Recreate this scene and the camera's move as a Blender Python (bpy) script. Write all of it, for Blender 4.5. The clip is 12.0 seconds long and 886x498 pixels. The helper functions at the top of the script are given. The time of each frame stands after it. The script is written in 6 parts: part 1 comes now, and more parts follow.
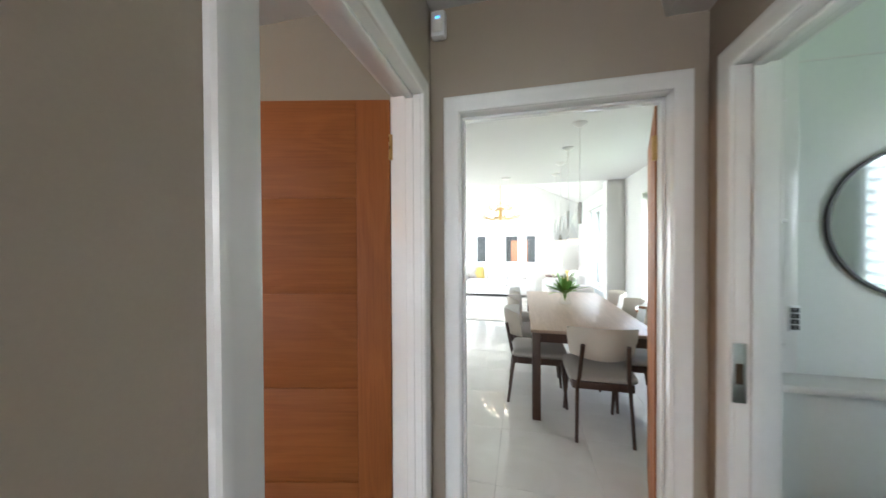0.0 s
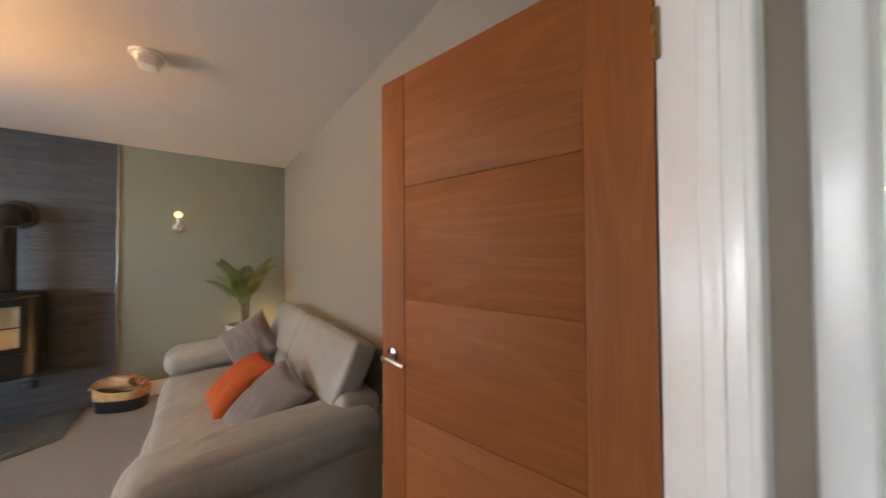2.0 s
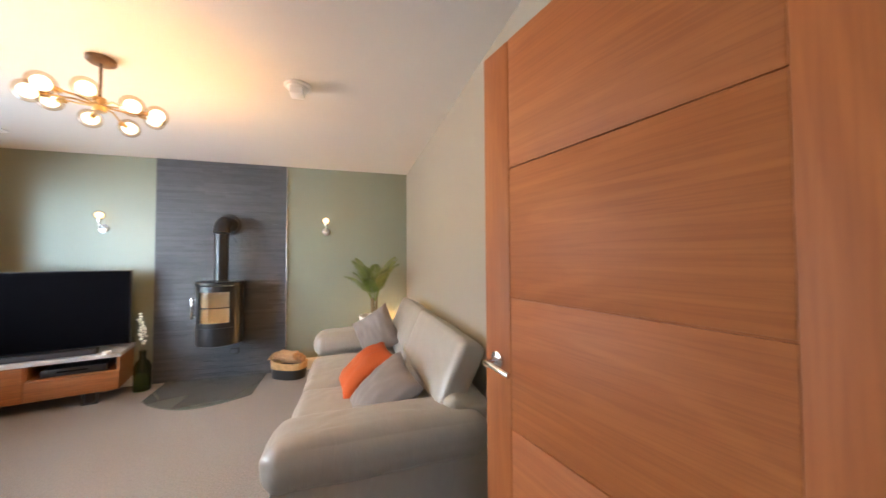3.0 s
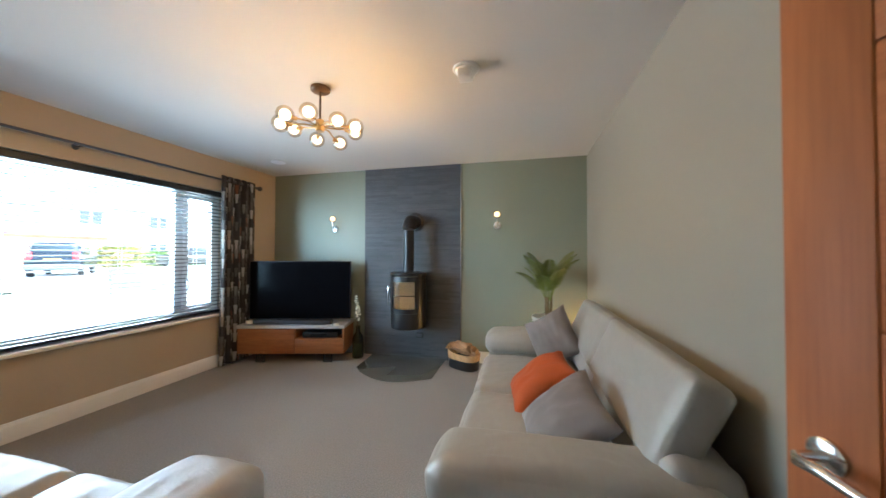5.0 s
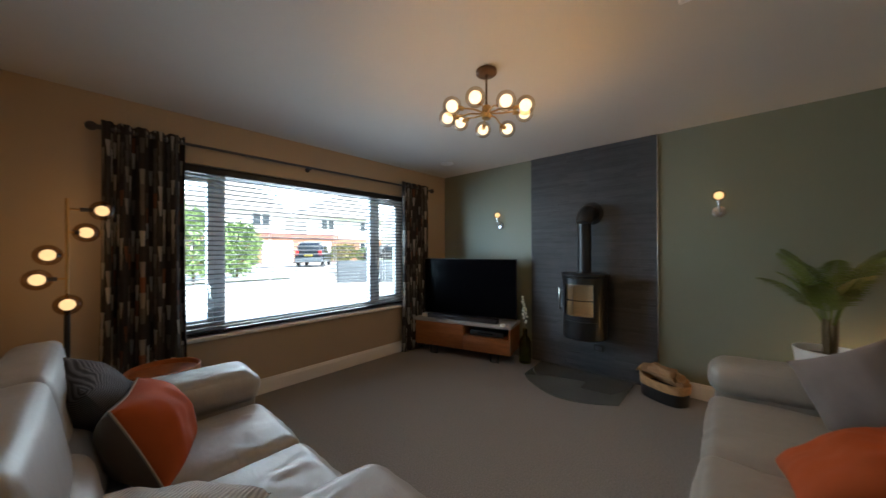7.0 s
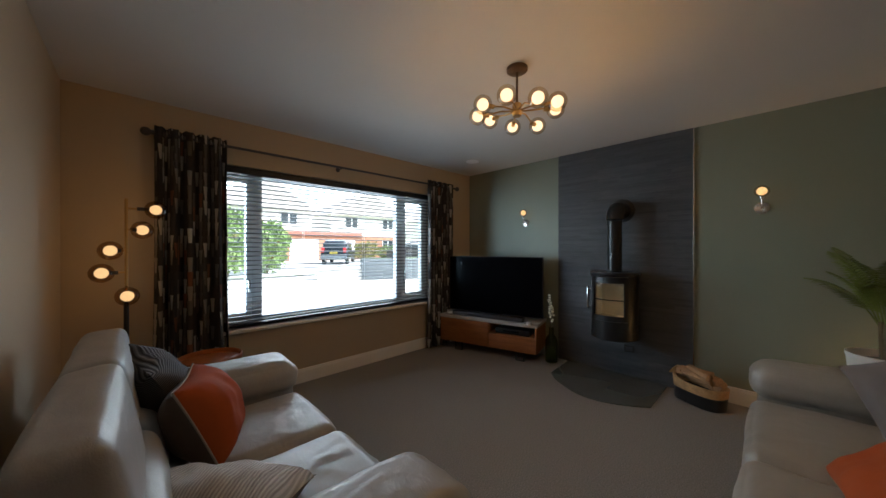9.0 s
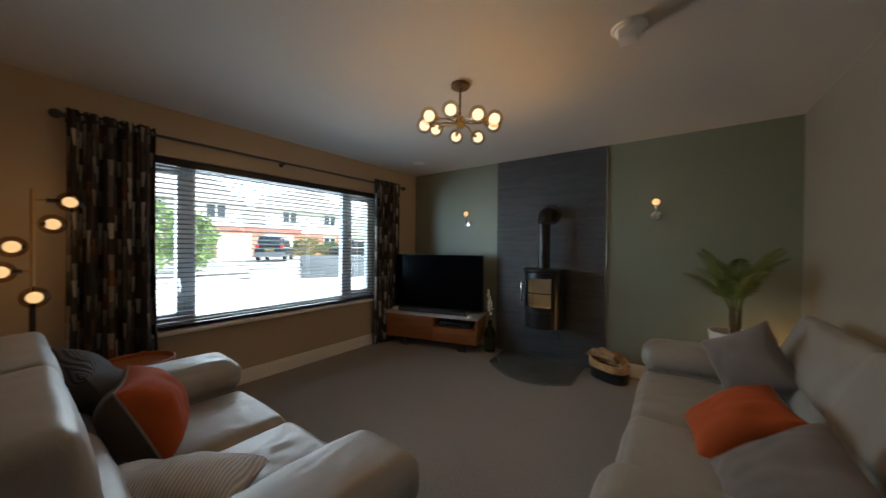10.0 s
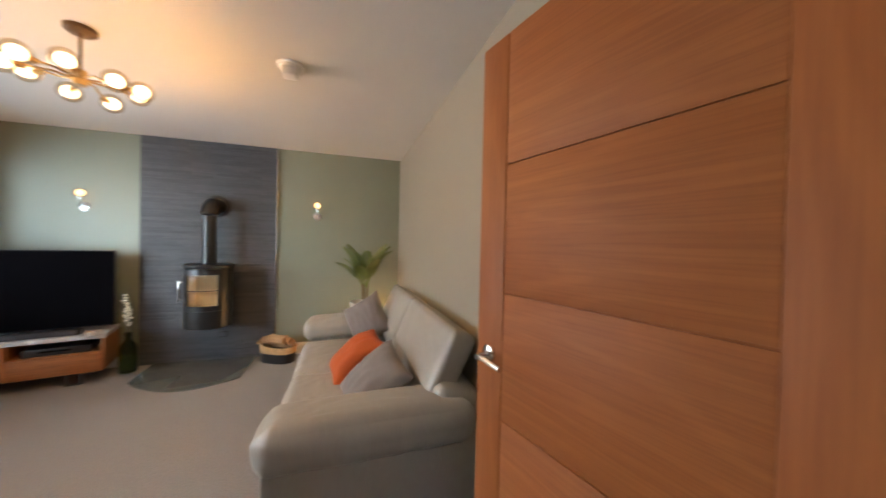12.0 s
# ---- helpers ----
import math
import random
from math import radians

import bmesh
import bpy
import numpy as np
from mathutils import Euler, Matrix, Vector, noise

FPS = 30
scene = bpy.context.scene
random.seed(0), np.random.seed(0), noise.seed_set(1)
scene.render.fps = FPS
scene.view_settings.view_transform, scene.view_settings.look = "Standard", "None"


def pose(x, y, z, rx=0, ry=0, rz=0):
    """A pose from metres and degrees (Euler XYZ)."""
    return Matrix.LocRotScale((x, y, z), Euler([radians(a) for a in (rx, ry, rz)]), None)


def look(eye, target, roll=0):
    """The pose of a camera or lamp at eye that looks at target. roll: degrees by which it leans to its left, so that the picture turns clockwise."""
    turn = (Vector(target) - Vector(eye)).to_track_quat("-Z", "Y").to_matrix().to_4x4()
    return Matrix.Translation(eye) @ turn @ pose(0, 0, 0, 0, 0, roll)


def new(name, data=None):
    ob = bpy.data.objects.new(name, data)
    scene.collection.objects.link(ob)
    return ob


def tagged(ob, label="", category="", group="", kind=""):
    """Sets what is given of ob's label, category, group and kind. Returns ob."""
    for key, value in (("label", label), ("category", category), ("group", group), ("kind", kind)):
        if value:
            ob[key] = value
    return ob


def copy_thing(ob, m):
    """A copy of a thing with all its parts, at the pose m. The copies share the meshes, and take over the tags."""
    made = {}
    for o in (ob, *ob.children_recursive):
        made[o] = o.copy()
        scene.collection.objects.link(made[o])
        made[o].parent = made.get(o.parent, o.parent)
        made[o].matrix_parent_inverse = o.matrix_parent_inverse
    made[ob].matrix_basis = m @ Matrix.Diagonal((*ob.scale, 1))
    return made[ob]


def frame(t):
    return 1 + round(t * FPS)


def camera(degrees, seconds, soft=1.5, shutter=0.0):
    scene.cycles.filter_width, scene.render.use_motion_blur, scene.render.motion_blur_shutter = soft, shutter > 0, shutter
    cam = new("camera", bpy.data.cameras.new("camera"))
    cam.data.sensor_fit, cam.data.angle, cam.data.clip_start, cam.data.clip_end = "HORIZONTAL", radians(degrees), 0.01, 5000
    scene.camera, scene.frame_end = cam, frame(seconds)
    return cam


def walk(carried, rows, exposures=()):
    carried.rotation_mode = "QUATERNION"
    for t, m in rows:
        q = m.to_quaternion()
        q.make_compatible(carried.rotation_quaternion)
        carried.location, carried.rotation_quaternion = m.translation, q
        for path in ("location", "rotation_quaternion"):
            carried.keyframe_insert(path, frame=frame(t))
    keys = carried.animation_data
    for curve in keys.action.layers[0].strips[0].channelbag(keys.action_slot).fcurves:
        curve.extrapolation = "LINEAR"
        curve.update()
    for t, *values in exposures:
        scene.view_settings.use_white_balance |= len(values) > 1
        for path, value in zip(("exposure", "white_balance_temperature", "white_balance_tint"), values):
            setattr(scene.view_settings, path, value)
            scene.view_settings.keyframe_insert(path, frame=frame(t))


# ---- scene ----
cam = camera(108.4, 12.0, soft=1.5, shutter=0.4)
PATH = [
    (0, (0.514, 0.853, 1.438), (0.036, 2.795, 1.416), -0.3),
    (0.5, (0.471, 0.988, 1.422), (-0.277, 2.843, 1.417), -0.1),
    (1, (0.4, 1.149, 1.408), (-0.654, 2.848, 1.399), -0.3),
    (1.5, (0.326, 1.253, 1.406), (-1.015, 2.737, 1.408), -0.6),
    (2, (0.252, 1.334, 1.398), (-1.347, 2.534, 1.434), -0.4),
    (2.5, (0.205, 1.385, 1.387), (-1.588, 2.271, 1.428), -0.5),
    (3, (0.159, 1.431, 1.365), (-1.763, 1.982, 1.421), -0.3),
    (5, (-0.152, 1.43, 1.348), (-2.092, 0.944, 1.381), 0.1),
    (5.5, (-0.226, 1.379, 1.345), (-2.09, 0.654, 1.372), 0.1),
    (6, (-0.3, 1.326, 1.349), (-2.051, 0.359, 1.371), -0.0),
    (6.5, (-0.351, 1.278, 1.357), (-1.971, 0.105, 1.371), -0.1),
    (7, (-0.402, 1.216, 1.368), (-1.882, -0.129, 1.376), -0.2),
    (7.5, (-0.441, 1.17, 1.364), (-1.785, -0.311, 1.369), -0.2),
    (9.5, (-0.282, 1.232, 1.362), (-1.729, -0.148, 1.347), 0.3),
    (10, (-0.209, 1.301, 1.373), (-1.822, 0.119, 1.355), 0.5),
    (10.5, (-0.099, 1.358, 1.373), (-1.886, 0.46, 1.353), 0.6),
    (11, (-0.005, 1.404, 1.364), (-1.95, 0.941, 1.356), 1.0),
    (11.5, (0.088, 1.43, 1.359), (-1.912, 1.462, 1.338), 1.2),
    (12, (0.157, 1.418, 1.387), (-1.749, 2.023, 1.361), 1.3),
]
walk(cam, [(t, look(eye, target, roll)) for t, eye, target, roll in PATH], exposures=[
    (0.0, 2.99, 6020, 13), (0.5, 2.74, 5950, 14), (1.0, 2.49, 5600, 14), (1.5, 2.47, 5620, 10), (2.0, 3.09, 6220, 15), (2.5, 3.57, 6450, 19), (3.0, 3.97, 5850, 12),
    (5.0, 3.36, 5150, 2), (5.5, 2.84, 5100, 2), (6.0, 2.44, 5300, 3), (6.5, 2.14, 5420, 4), (7.5, 1.74, 5660, 6), (9.5, 1.55, 5660, 5),
    (10.3, 1.54, 5720, 4), (11.0, 1.97, 5620, 5), (11.5, 2.78, 5720, 7), (12.0, 3.40, 6070, 11),
])

# ---- world and daylight ----
world = bpy.data.worlds.new("world")
scene.world = world
world.use_nodes = True
wn = world.node_tree
sky = wn.nodes.new("ShaderNodeTexSky")
sky.sky_type = "NISHITA"
sky.sun_disc = False
sky.sun_elevation, sky.sun_rotation = radians(50), radians(323)
sky.dust_density = 5.0
wn.links.new(sky.outputs[0], wn.nodes["Background"].inputs[0])
wn.nodes["Background"].inputs[1].default_value = 0.15
sun = new("sun", bpy.data.lights.new("sun", "SUN"))
sun.data.energy, sun.data.angle, sun.data.color = 5.0, radians(2), (1.0, 0.95, 0.88)
sun.matrix_world = look((0, 0, 30), (15, -20, 0))


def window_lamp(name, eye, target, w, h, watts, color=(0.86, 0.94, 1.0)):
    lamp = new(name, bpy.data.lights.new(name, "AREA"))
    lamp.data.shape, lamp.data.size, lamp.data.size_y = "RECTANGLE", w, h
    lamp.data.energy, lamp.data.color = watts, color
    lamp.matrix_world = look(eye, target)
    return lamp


def bulb_lamp(name, place, watts, radius=0.03, color=(1.0, 0.48, 0.14)):
    lamp = new(name, bpy.data.lights.new(name, "POINT"))
    lamp.data.energy, lamp.data.shadow_soft_size, lamp.data.color = watts, radius, color
    lamp.location = place
    return lamp


# lamps standing in for daylight, most of them in the openings
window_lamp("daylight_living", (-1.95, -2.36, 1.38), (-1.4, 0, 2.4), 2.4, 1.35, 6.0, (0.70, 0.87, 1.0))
# added lamp outside the window, throwing side light onto the west wall
window_lamp("added_sidelight_living", (0.0, -2.95, 1.5), (-4.14, -1.35, 1.4), 0.9, 1.7, 48, (0.68, 0.86, 1.0))
# added lamp inside the hall, brightening it from the unseen front door
window_lamp("added_light_hall", (0.65, -1.5, 1.5), (0.65, 2, 1.3), 0.8, 1.4, 1.5, (1, 0.96, 0.93))
window_lamp("daylight_dining", (2.28, 5.0, 1.35), (0, 5.0, 1.0), 1.6, 1.5, 2.6)
window_lamp("daylight_garden_room", (-3.1, 8.8, 1.5), (0, 8.8, 1.0), 3.6, 2.2, 24)
window_lamp("daylight_garden_side", (2.28, 8.8, 1.4), (0, 8.8, 1.0), 1.8, 1.8, 4)
window_lamp("daylight_cloakroom", (2.68, 1.4, 1.5), (1.3, 1.4, 1.4), 0.85, 1.0, 1.15)

# ---- materials ----


class Mat:
    """A small builder of node materials."""

    def __init__(self, name, rough=0.6, metal=0.0):
        self.m = bpy.data.materials.new(name)
        self.m.use_nodes = True
        self.t = self.m.node_tree
        self.b = self.t.nodes["Principled BSDF"]
        self.b.inputs["Roughness"].default_value = rough
        self.b.inputs["Metallic"].default_value = metal
        self.co = self.node("ShaderNodeTexCoord")

    def node(self, kind, **values):
        n = self.t.nodes.new(kind)
        for key, v in values.items():
            n.inputs[key.replace("_", " ")].default_value = v
        return n

    def link(self, a, b):
        self.t.links.new(a, b)

    def mapped(self, scale=(1, 1, 1), turn=(0, 0, 0), src="Object"):
        mp = self.node("ShaderNodeMapping")
        mp.inputs["Scale"].default_value, mp.inputs["Rotation"].default_value = scale, turn
        self.link(self.co.outputs[src], mp.inputs["Vector"])
        return mp.outputs[0]

    def noise(self, vec, scale, detail=4, rough=0.55, distortion=0.0):
        n = self.node("ShaderNodeTexNoise", Scale=scale, Detail=detail, Roughness=rough, Distortion=distortion)
        self.link(vec, n.inputs["Vector"])
        return n.outputs["Fac"]

    def ramp(self, fac, stops, step=False):
        r = self.node("ShaderNodeValToRGB")
        if step:
            r.color_ramp.interpolation = "CONSTANT"
        while len(r.color_ramp.elements) < len(stops):
            r.color_ramp.elements.new(0.5)
        for e, (p, c) in zip(r.color_ramp.elements, stops):
            e.position, e.color = p, (*c, 1)
        self.link(fac, r.inputs[0])
        return r.outputs[0]

    def mix(self, fac, a, b, how="MIX"):
        n = self.t.nodes.new("ShaderNodeMix")
        n.data_type, n.blend_type = "RGBA", how
        for v, sock in ((fac, n.inputs[0]), (a, n.inputs[6]), (b, n.inputs[7])):
            if isinstance(v, bpy.types.NodeSocket):
                self.link(v, sock)
            elif isinstance(v, (int, float)):
                sock.default_value = v
            else:
                sock.default_value = (*v, 1)
        return n.outputs[2]

    def math(self, op, a, b=0.0):
        n = self.t.nodes.new("ShaderNodeMath")
        n.operation = op
        for v, sock in ((a, n.inputs[0]), (b, n.inputs[1])):
            if isinstance(v, bpy.types.NodeSocket):
                self.link(v, sock)
            else:
                sock.default_value = v
        return n.outputs[0]

    def color(self, c):
        if isinstance(c, bpy.types.NodeSocket):
            self.link(c, self.b.inputs["Base Color"])
        else:
            self.b.inputs["Base Color"].default_value = (*c, 1)

    def bump(self, height, strength=0.2, distance=0.01):
        n = self.node("ShaderNodeBump", Strength=strength, Distance=distance)
        self.link(height, n.inputs["Height"])
        self.link(n.outputs[0], self.b.inputs["Normal"])

    def rough(self, fac, lo, hi):
        n = self.node("ShaderNodeMapRange", To_Min=lo, To_Max=hi)
        self.link(fac, n.inputs[0])
        self.link(n.outputs[0], self.b.inputs["Roughness"])


def surface(name, c, rough=0.6, metal=0.0, big=1.5, fine=60, vary=0.12, bump=0.1, depth=0.002, stretch=(1, 1, 1)):
    """Plain stuff with large and fine variation of tone, gloss and relief."""
    m = Mat(name, rough, metal)
    v = m.mapped(stretch)
    a, b = m.noise(v, big, 5), m.noise(v, fine, 3)
    lo, hi = [x * (1 - vary) for x in c], [min(1, x * (1 + vary)) for x in c]
    tone = m.mix(0.35, m.ramp(a, [(0.3, lo), (0.7, hi)]), m.ramp(b, [(0.3, lo), (0.7, hi)]))
    m.color(tone)
    m.rough(a, max(0.03, rough - 0.07), min(1, rough + 0.07))
    m.bump(b, bump, depth)
    return m.m


def timber(name, dark, light, rough=0.35, scale=1.0, axis="x", by_piece=True):
    """Wood with the grain along an axis; each piece takes its own cut of it."""
    m = Mat(name, rough)
    s = {"x": (1.1, 22, 22), "y": (22, 1.1, 22), "z": (22, 22, 1.1)}[axis]
    add = m.t.nodes.new("ShaderNodeVectorMath")
    add.operation = "ADD"
    info = m.node("ShaderNodeObjectInfo")
    m.link(m.mapped([k * scale for k in s]), add.inputs[0])
    if by_piece:
        shift = m.math("MULTIPLY", info.outputs["Random"], 37.0)
        m.link(shift, add.inputs[1])
    v = add.outputs[0]
    figure = m.noise(v, 0.7, 5, 0.62, 0.9)
    w = m.node("ShaderNodeTexWave", Scale=1.1, Distortion=7.0, Detail=3.0)
    w.inputs["Detail Scale"].default_value = 1.2
    w.bands_direction = {"x": "Y", "y": "X", "z": "X"}[axis]
    m.link(v, w.inputs["Vector"])
    pores = m.noise(v, 6, 4, 0.75)
    base = m.ramp(figure, [(0.15, dark), (0.85, light)])
    rings = m.mix(0.18, base, m.ramp(w.outputs["Fac"], [(0.1, dark), (0.9, light)]))
    tone = m.mix(m.math("MULTIPLY", m.ramp(pores, [(0.42, (1, 1, 1)), (0.55, (0, 0, 0))]), 0.35), rings, [x * 0.55 for x in dark])
    m.color(tone)
    m.rough(pores, rough - 0.06, rough + 0.12)
    m.bump(pores, 0.12, 0.001)
    return m.m


def veneer(name, dark, light, rough, axis):
    """Door veneer: broad figure with arched ring lines and short fine pores."""
    m = Mat(name, rough)
    i = "xyz".index(axis)
    info = m.node("ShaderNodeObjectInfo")
    shift = m.math("MULTIPLY", info.outputs["Random"], 23.0)

    def cut(along, across):
        s = [across] * 3
        s[i] = along
        add = m.t.nodes.new("ShaderNodeVectorMath")
        add.operation = "ADD"
        m.link(m.mapped(s), add.inputs[0])
        m.link(shift, add.inputs[1])
        return add.outputs[0]

    broad = m.noise(cut(0.7, 5.5), 1.0, 2, 0.45, 0.25)
    rings = m.math("SINE", m.math("MULTIPLY", broad, 60.0))
    mottle = m.noise(cut(1.0, 9.0), 1.3, 6, 0.66, 0.5)
    pores = m.noise(cut(4.0, 150.0), 1.0, 3, 0.65)
    mid = [(a + b) / 2 for a, b in zip(dark, light)]
    low, high = [0.4 * a + 0.6 * b for a, b in zip(dark, mid)], [0.5 * a + 0.5 * b for a, b in zip(light, mid)]
    base = m.ramp(mottle, [(0.15, low), (0.5, mid), (0.88, high)])
    lined = m.mix(0.12, base, m.ramp(rings, [(0.0, dark), (0.9, light)]))
    tone = m.mix(m.math("MULTIPLY", m.ramp(pores, [(0.40, (1, 1, 1)), (0.54, (0, 0, 0))]), 0.16), lined, [x * 0.6 for x in dark])
    m.color(tone)
    m.b.inputs["Specular IOR Level"].default_value = 0.35
    m.rough(mottle, rough - 0.06, rough + 0.08)
    m.bump(pores, 0.08, 0.001)
    return m.m


def glow(name, c, strength):
    m = Mat(name)
    m.b.inputs["Emission Color"].default_value = (*c, 1)
    m.b.inputs["Emission Strength"].default_value = strength
    m.color(c)
    return m.m


def clear(name, c=(1, 1, 1), rough=0.0, ior=1.45):
    m = Mat(name, rough)
    m.b.inputs["Transmission Weight"].default_value = 1.0
    m.b.inputs["IOR"].default_value = ior
    m.color(c)
    return m.m


def thin_glass(name, c, gloss=0.12, ior=1.45):
    """A thin wall of glass: mostly clear, with a tint and a gloss."""
    m = Mat(name)
    out = m.t.nodes["Material Output"]
    tr = m.node("ShaderNodeBsdfTransparent")
    tr.inputs[0].default_value = (*c, 1)
    gl = m.node("ShaderNodeBsdfGlossy", Roughness=0.02)
    fr = m.node("ShaderNodeLayerWeight", Blend=0.5)
    k = m.math("ADD", m.math("MULTIPLY", m.math("POWER", fr.outputs["Facing"], 4.0), 0.8 * (ior - 1) / 0.45), gloss * 0.15)
    mx = m.node("ShaderNodeMixShader")
    m.link(k, mx.inputs[0])
    m.link(tr.outputs[0], mx.inputs[1])
    m.link(gl.outputs[0], mx.inputs[2])
    m.link(mx.outputs[0], out.inputs["Surface"])
    return m.m


PAINT_GREEN = surface("sage_green_paint", (0.205, 0.222, 0.164), 0.5, vary=0.05, fine=160, bump=0.08)
PAINT_BEIGE = surface("warm_beige_paint", (0.45, 0.365, 0.26), 0.36, vary=0.04, fine=160, bump=0.08)
PAINT_CREAM = surface("pale_stone_paint", (0.33, 0.314, 0.258), 0.5, vary=0.04, fine=160, bump=0.08)
PAINT_TAUPE = surface("taupe_paint", (0.40, 0.337, 0.27), 0.6, vary=0.04, fine=160, bump=0.08)
PAINT_GREY = surface("pale_grey_paint", (0.68, 0.67, 0.64), 0.6, vary=0.03, fine=160, bump=0.06)
CEILING = surface("ceiling_paint", (0.62, 0.61, 0.585), 0.8, vary=0.03, fine=120, bump=0.06)
GLOSS = surface("white_gloss_paint", (0.80, 0.79, 0.77), 0.2, vary=0.03, fine=40, bump=0.04)
PANEL = surface("white_panel_paint", (0.74, 0.77, 0.74), 0.35, vary=0.03, fine=50, bump=0.04)
UPVC = surface("white_upvc", (0.80, 0.81, 0.82), 0.3, vary=0.02, bump=0.02)
PVC_GREY = surface("grey_window_frame", (0.68, 0.70, 0.72), 0.35, vary=0.05, bump=0.03)
BLACK = surface("black_satin", (0.012, 0.012, 0.013), 0.35, vary=0.2, bump=0.05)
BLACK_IRON = surface("black_stove_iron", (0.016, 0.016, 0.017), 0.33, metal=0.3, fine=220, vary=0.25, bump=0.15)
SCREEN = surface("screen_glass", (0.003, 0.003, 0.004), 0.16, vary=0.1, bump=0.0)
SCREEN.node_tree.nodes["Principled BSDF"].inputs["Specular IOR Level"].default_value = 0.02
CHROME = surface("brushed_chrome", (0.72, 0.71, 0.69), 0.22, metal=1.0, vary=0.05, bump=0.03)
BRASS = surface("aged_brass", (0.55, 0.36, 0.15), 0.28, metal=1.0, vary=0.12, bump=0.04)
BRONZE = surface("dark_bronze", (0.10, 0.065, 0.04), 0.4, metal=0.7, vary=0.15, bump=0.05)
GUNMETAL = surface("gunmetal", (0.10, 0.10, 0.11), 0.35, metal=0.9, vary=0.1, bump=0.03)
OAK = veneer("oak_veneer", (0.215, 0.062, 0.015), (0.455, 0.158, 0.042), 0.54, "x")
OAK_UP = veneer("oak_stile", (0.215, 0.062, 0.015), (0.455, 0.158, 0.042), 0.54, "z")
WALNUT = timber("walnut", (0.035, 0.014, 0.007), (0.085, 0.036, 0.018), 0.4, 1.0, "z")
TABLE_TOP = timber("table_veneer", (0.24, 0.15, 0.10), (0.42, 0.29, 0.21), 0.32, 1.0, "y")
CABINET = timber("cabinet_veneer", (0.24, 0.085, 0.025), (0.40, 0.16, 0.05), 0.4, 1.0, "y")
LOG = surface("split_log", (0.36, 0.20, 0.09), 0.8, big=8, fine=90, vary=0.35, bump=0.5, depth=0.006)
WICKER = surface("wicker", (0.46, 0.27, 0.11), 0.7, big=20, fine=160, vary=0.4, bump=0.8, depth=0.006)
CHINA = surface("glazed_white", (0.74, 0.72, 0.68), 0.3, vary=0.04, bump=0.02)
CONCRETE_TOP = surface("pale_concrete_top", (0.44, 0.43, 0.42), 0.5, big=5, fine=80, vary=0.12, bump=0.1)
SEAT_GREY = surface("grey_upholstery", (0.34, 0.31, 0.28), 0.85, fine=500, vary=0.12, bump=0.4)
SEAT_CREAM = surface("oatmeal_upholstery", (0.52, 0.47, 0.40), 0.8, fine=400, vary=0.1, bump=0.3)
WHITE_CLOTH = surface("white_upholstery", (0.74, 0.71, 0.67), 0.85, fine=300, vary=0.08, bump=0.3)
YELLOW = surface("yellow_cloth", (0.50, 0.38, 0.12), 0.85, fine=300, vary=0.15, bump=0.3)
RUG = surface("cream_rug", (0.60, 0.56, 0.50), 0.95, big=3, fine=300, vary=0.25, bump=0.6, depth=0.006)
LEAF = surface("palm_leaf", (0.13, 0.17, 0.025), 0.6, big=6, fine=60, vary=0.4, bump=0.1)
LEAF_FRESH = surface("tulip_leaf", (0.15, 0.30, 0.05), 0.45, big=9, fine=60, vary=0.35, bump=0.1)
STEM = surface("plant_stem", (0.12, 0.09, 0.04), 0.6, big=10, vary=0.3)
PETAL = surface("pale_petal", (0.72, 0.72, 0.58), 0.6, big=20, vary=0.15)
BOTTLE = clear("green_bottle_glass", (0.38, 0.50, 0.26), 0.03)
WATER_GLASS = thin_glass("vase_glass", (0.985, 0.99, 0.985), 0.1, 1.2)
PANE = thin_glass("window_pane", (0.96, 0.98, 0.97))
SMOKED = thin_glass("smoked_globe", (0.74, 0.62, 0.48), 0.3, 1.3)
CLEAR_GLOBE = thin_glass("clear_globe", (0.88, 0.80, 0.68), 0.5, 1.25)
STOVE_GLASS = thin_glass("stove_glass", (0.95, 0.92, 0.86), 0.2)
BULB = glow("warm_bulb", (1.0, 0.76, 0.46), 0.66)
BULB_SOFT = glow("warm_frosted_bulb", (1.0, 0.66, 0.34), 0.5)
SHADE_LIT = glow("lit_shade", (1.0, 0.86, 0.62), 0.15)
BULB_WALL = glow("amber_bulb", (1.0, 0.66, 0.32), 0.32)
HAZE = glow("hazy_sky", (0.90, 0.95, 1.0), 2.4)
BULB_SPARK = glow("bright_small_bulb", (1.0, 0.84, 0.62), 5.0)
LED = glow("blue_led", (0.1, 0.45, 1.0), 0.28)
FROSTED = clear("frosted_glass", (0.93, 0.95, 0.94), 0.55)
FIREBRICK = surface("pale_firebrick", (0.82, 0.75, 0.62), 0.85, big=6, fine=60, vary=0.2, bump=0.2)


def leather(name, c):
    m = Mat(name, 0.36)
    v = m.mapped()
    vor = m.node("ShaderNodeTexVoronoi", Scale=240.0)
    m.link(v, vor.inputs["Vector"])
    a, crease = m.noise(v, 2.2, 4), m.noise(m.mapped((1, 1.8, 1)), 7, 6, 0.62, 2.2)
    m.color(m.mix(0.5, m.ramp(a, [(0.3, [x * 0.9 for x in c]), (0.7, [x * 1.06 for x in c])]), m.ramp(crease, [(0.35, [x * 0.9 for x in c]), (0.65, c)])))
    m.rough(a, 0.31, 0.45)
    mx = m.math("ADD", m.math("MULTIPLY", vor.outputs["Distance"], 0.12), crease)
    m.bump(mx, 0.22, 0.010)
    return m.m


LEATHER = leather("stone_leather", (0.345, 0.333, 0.298))
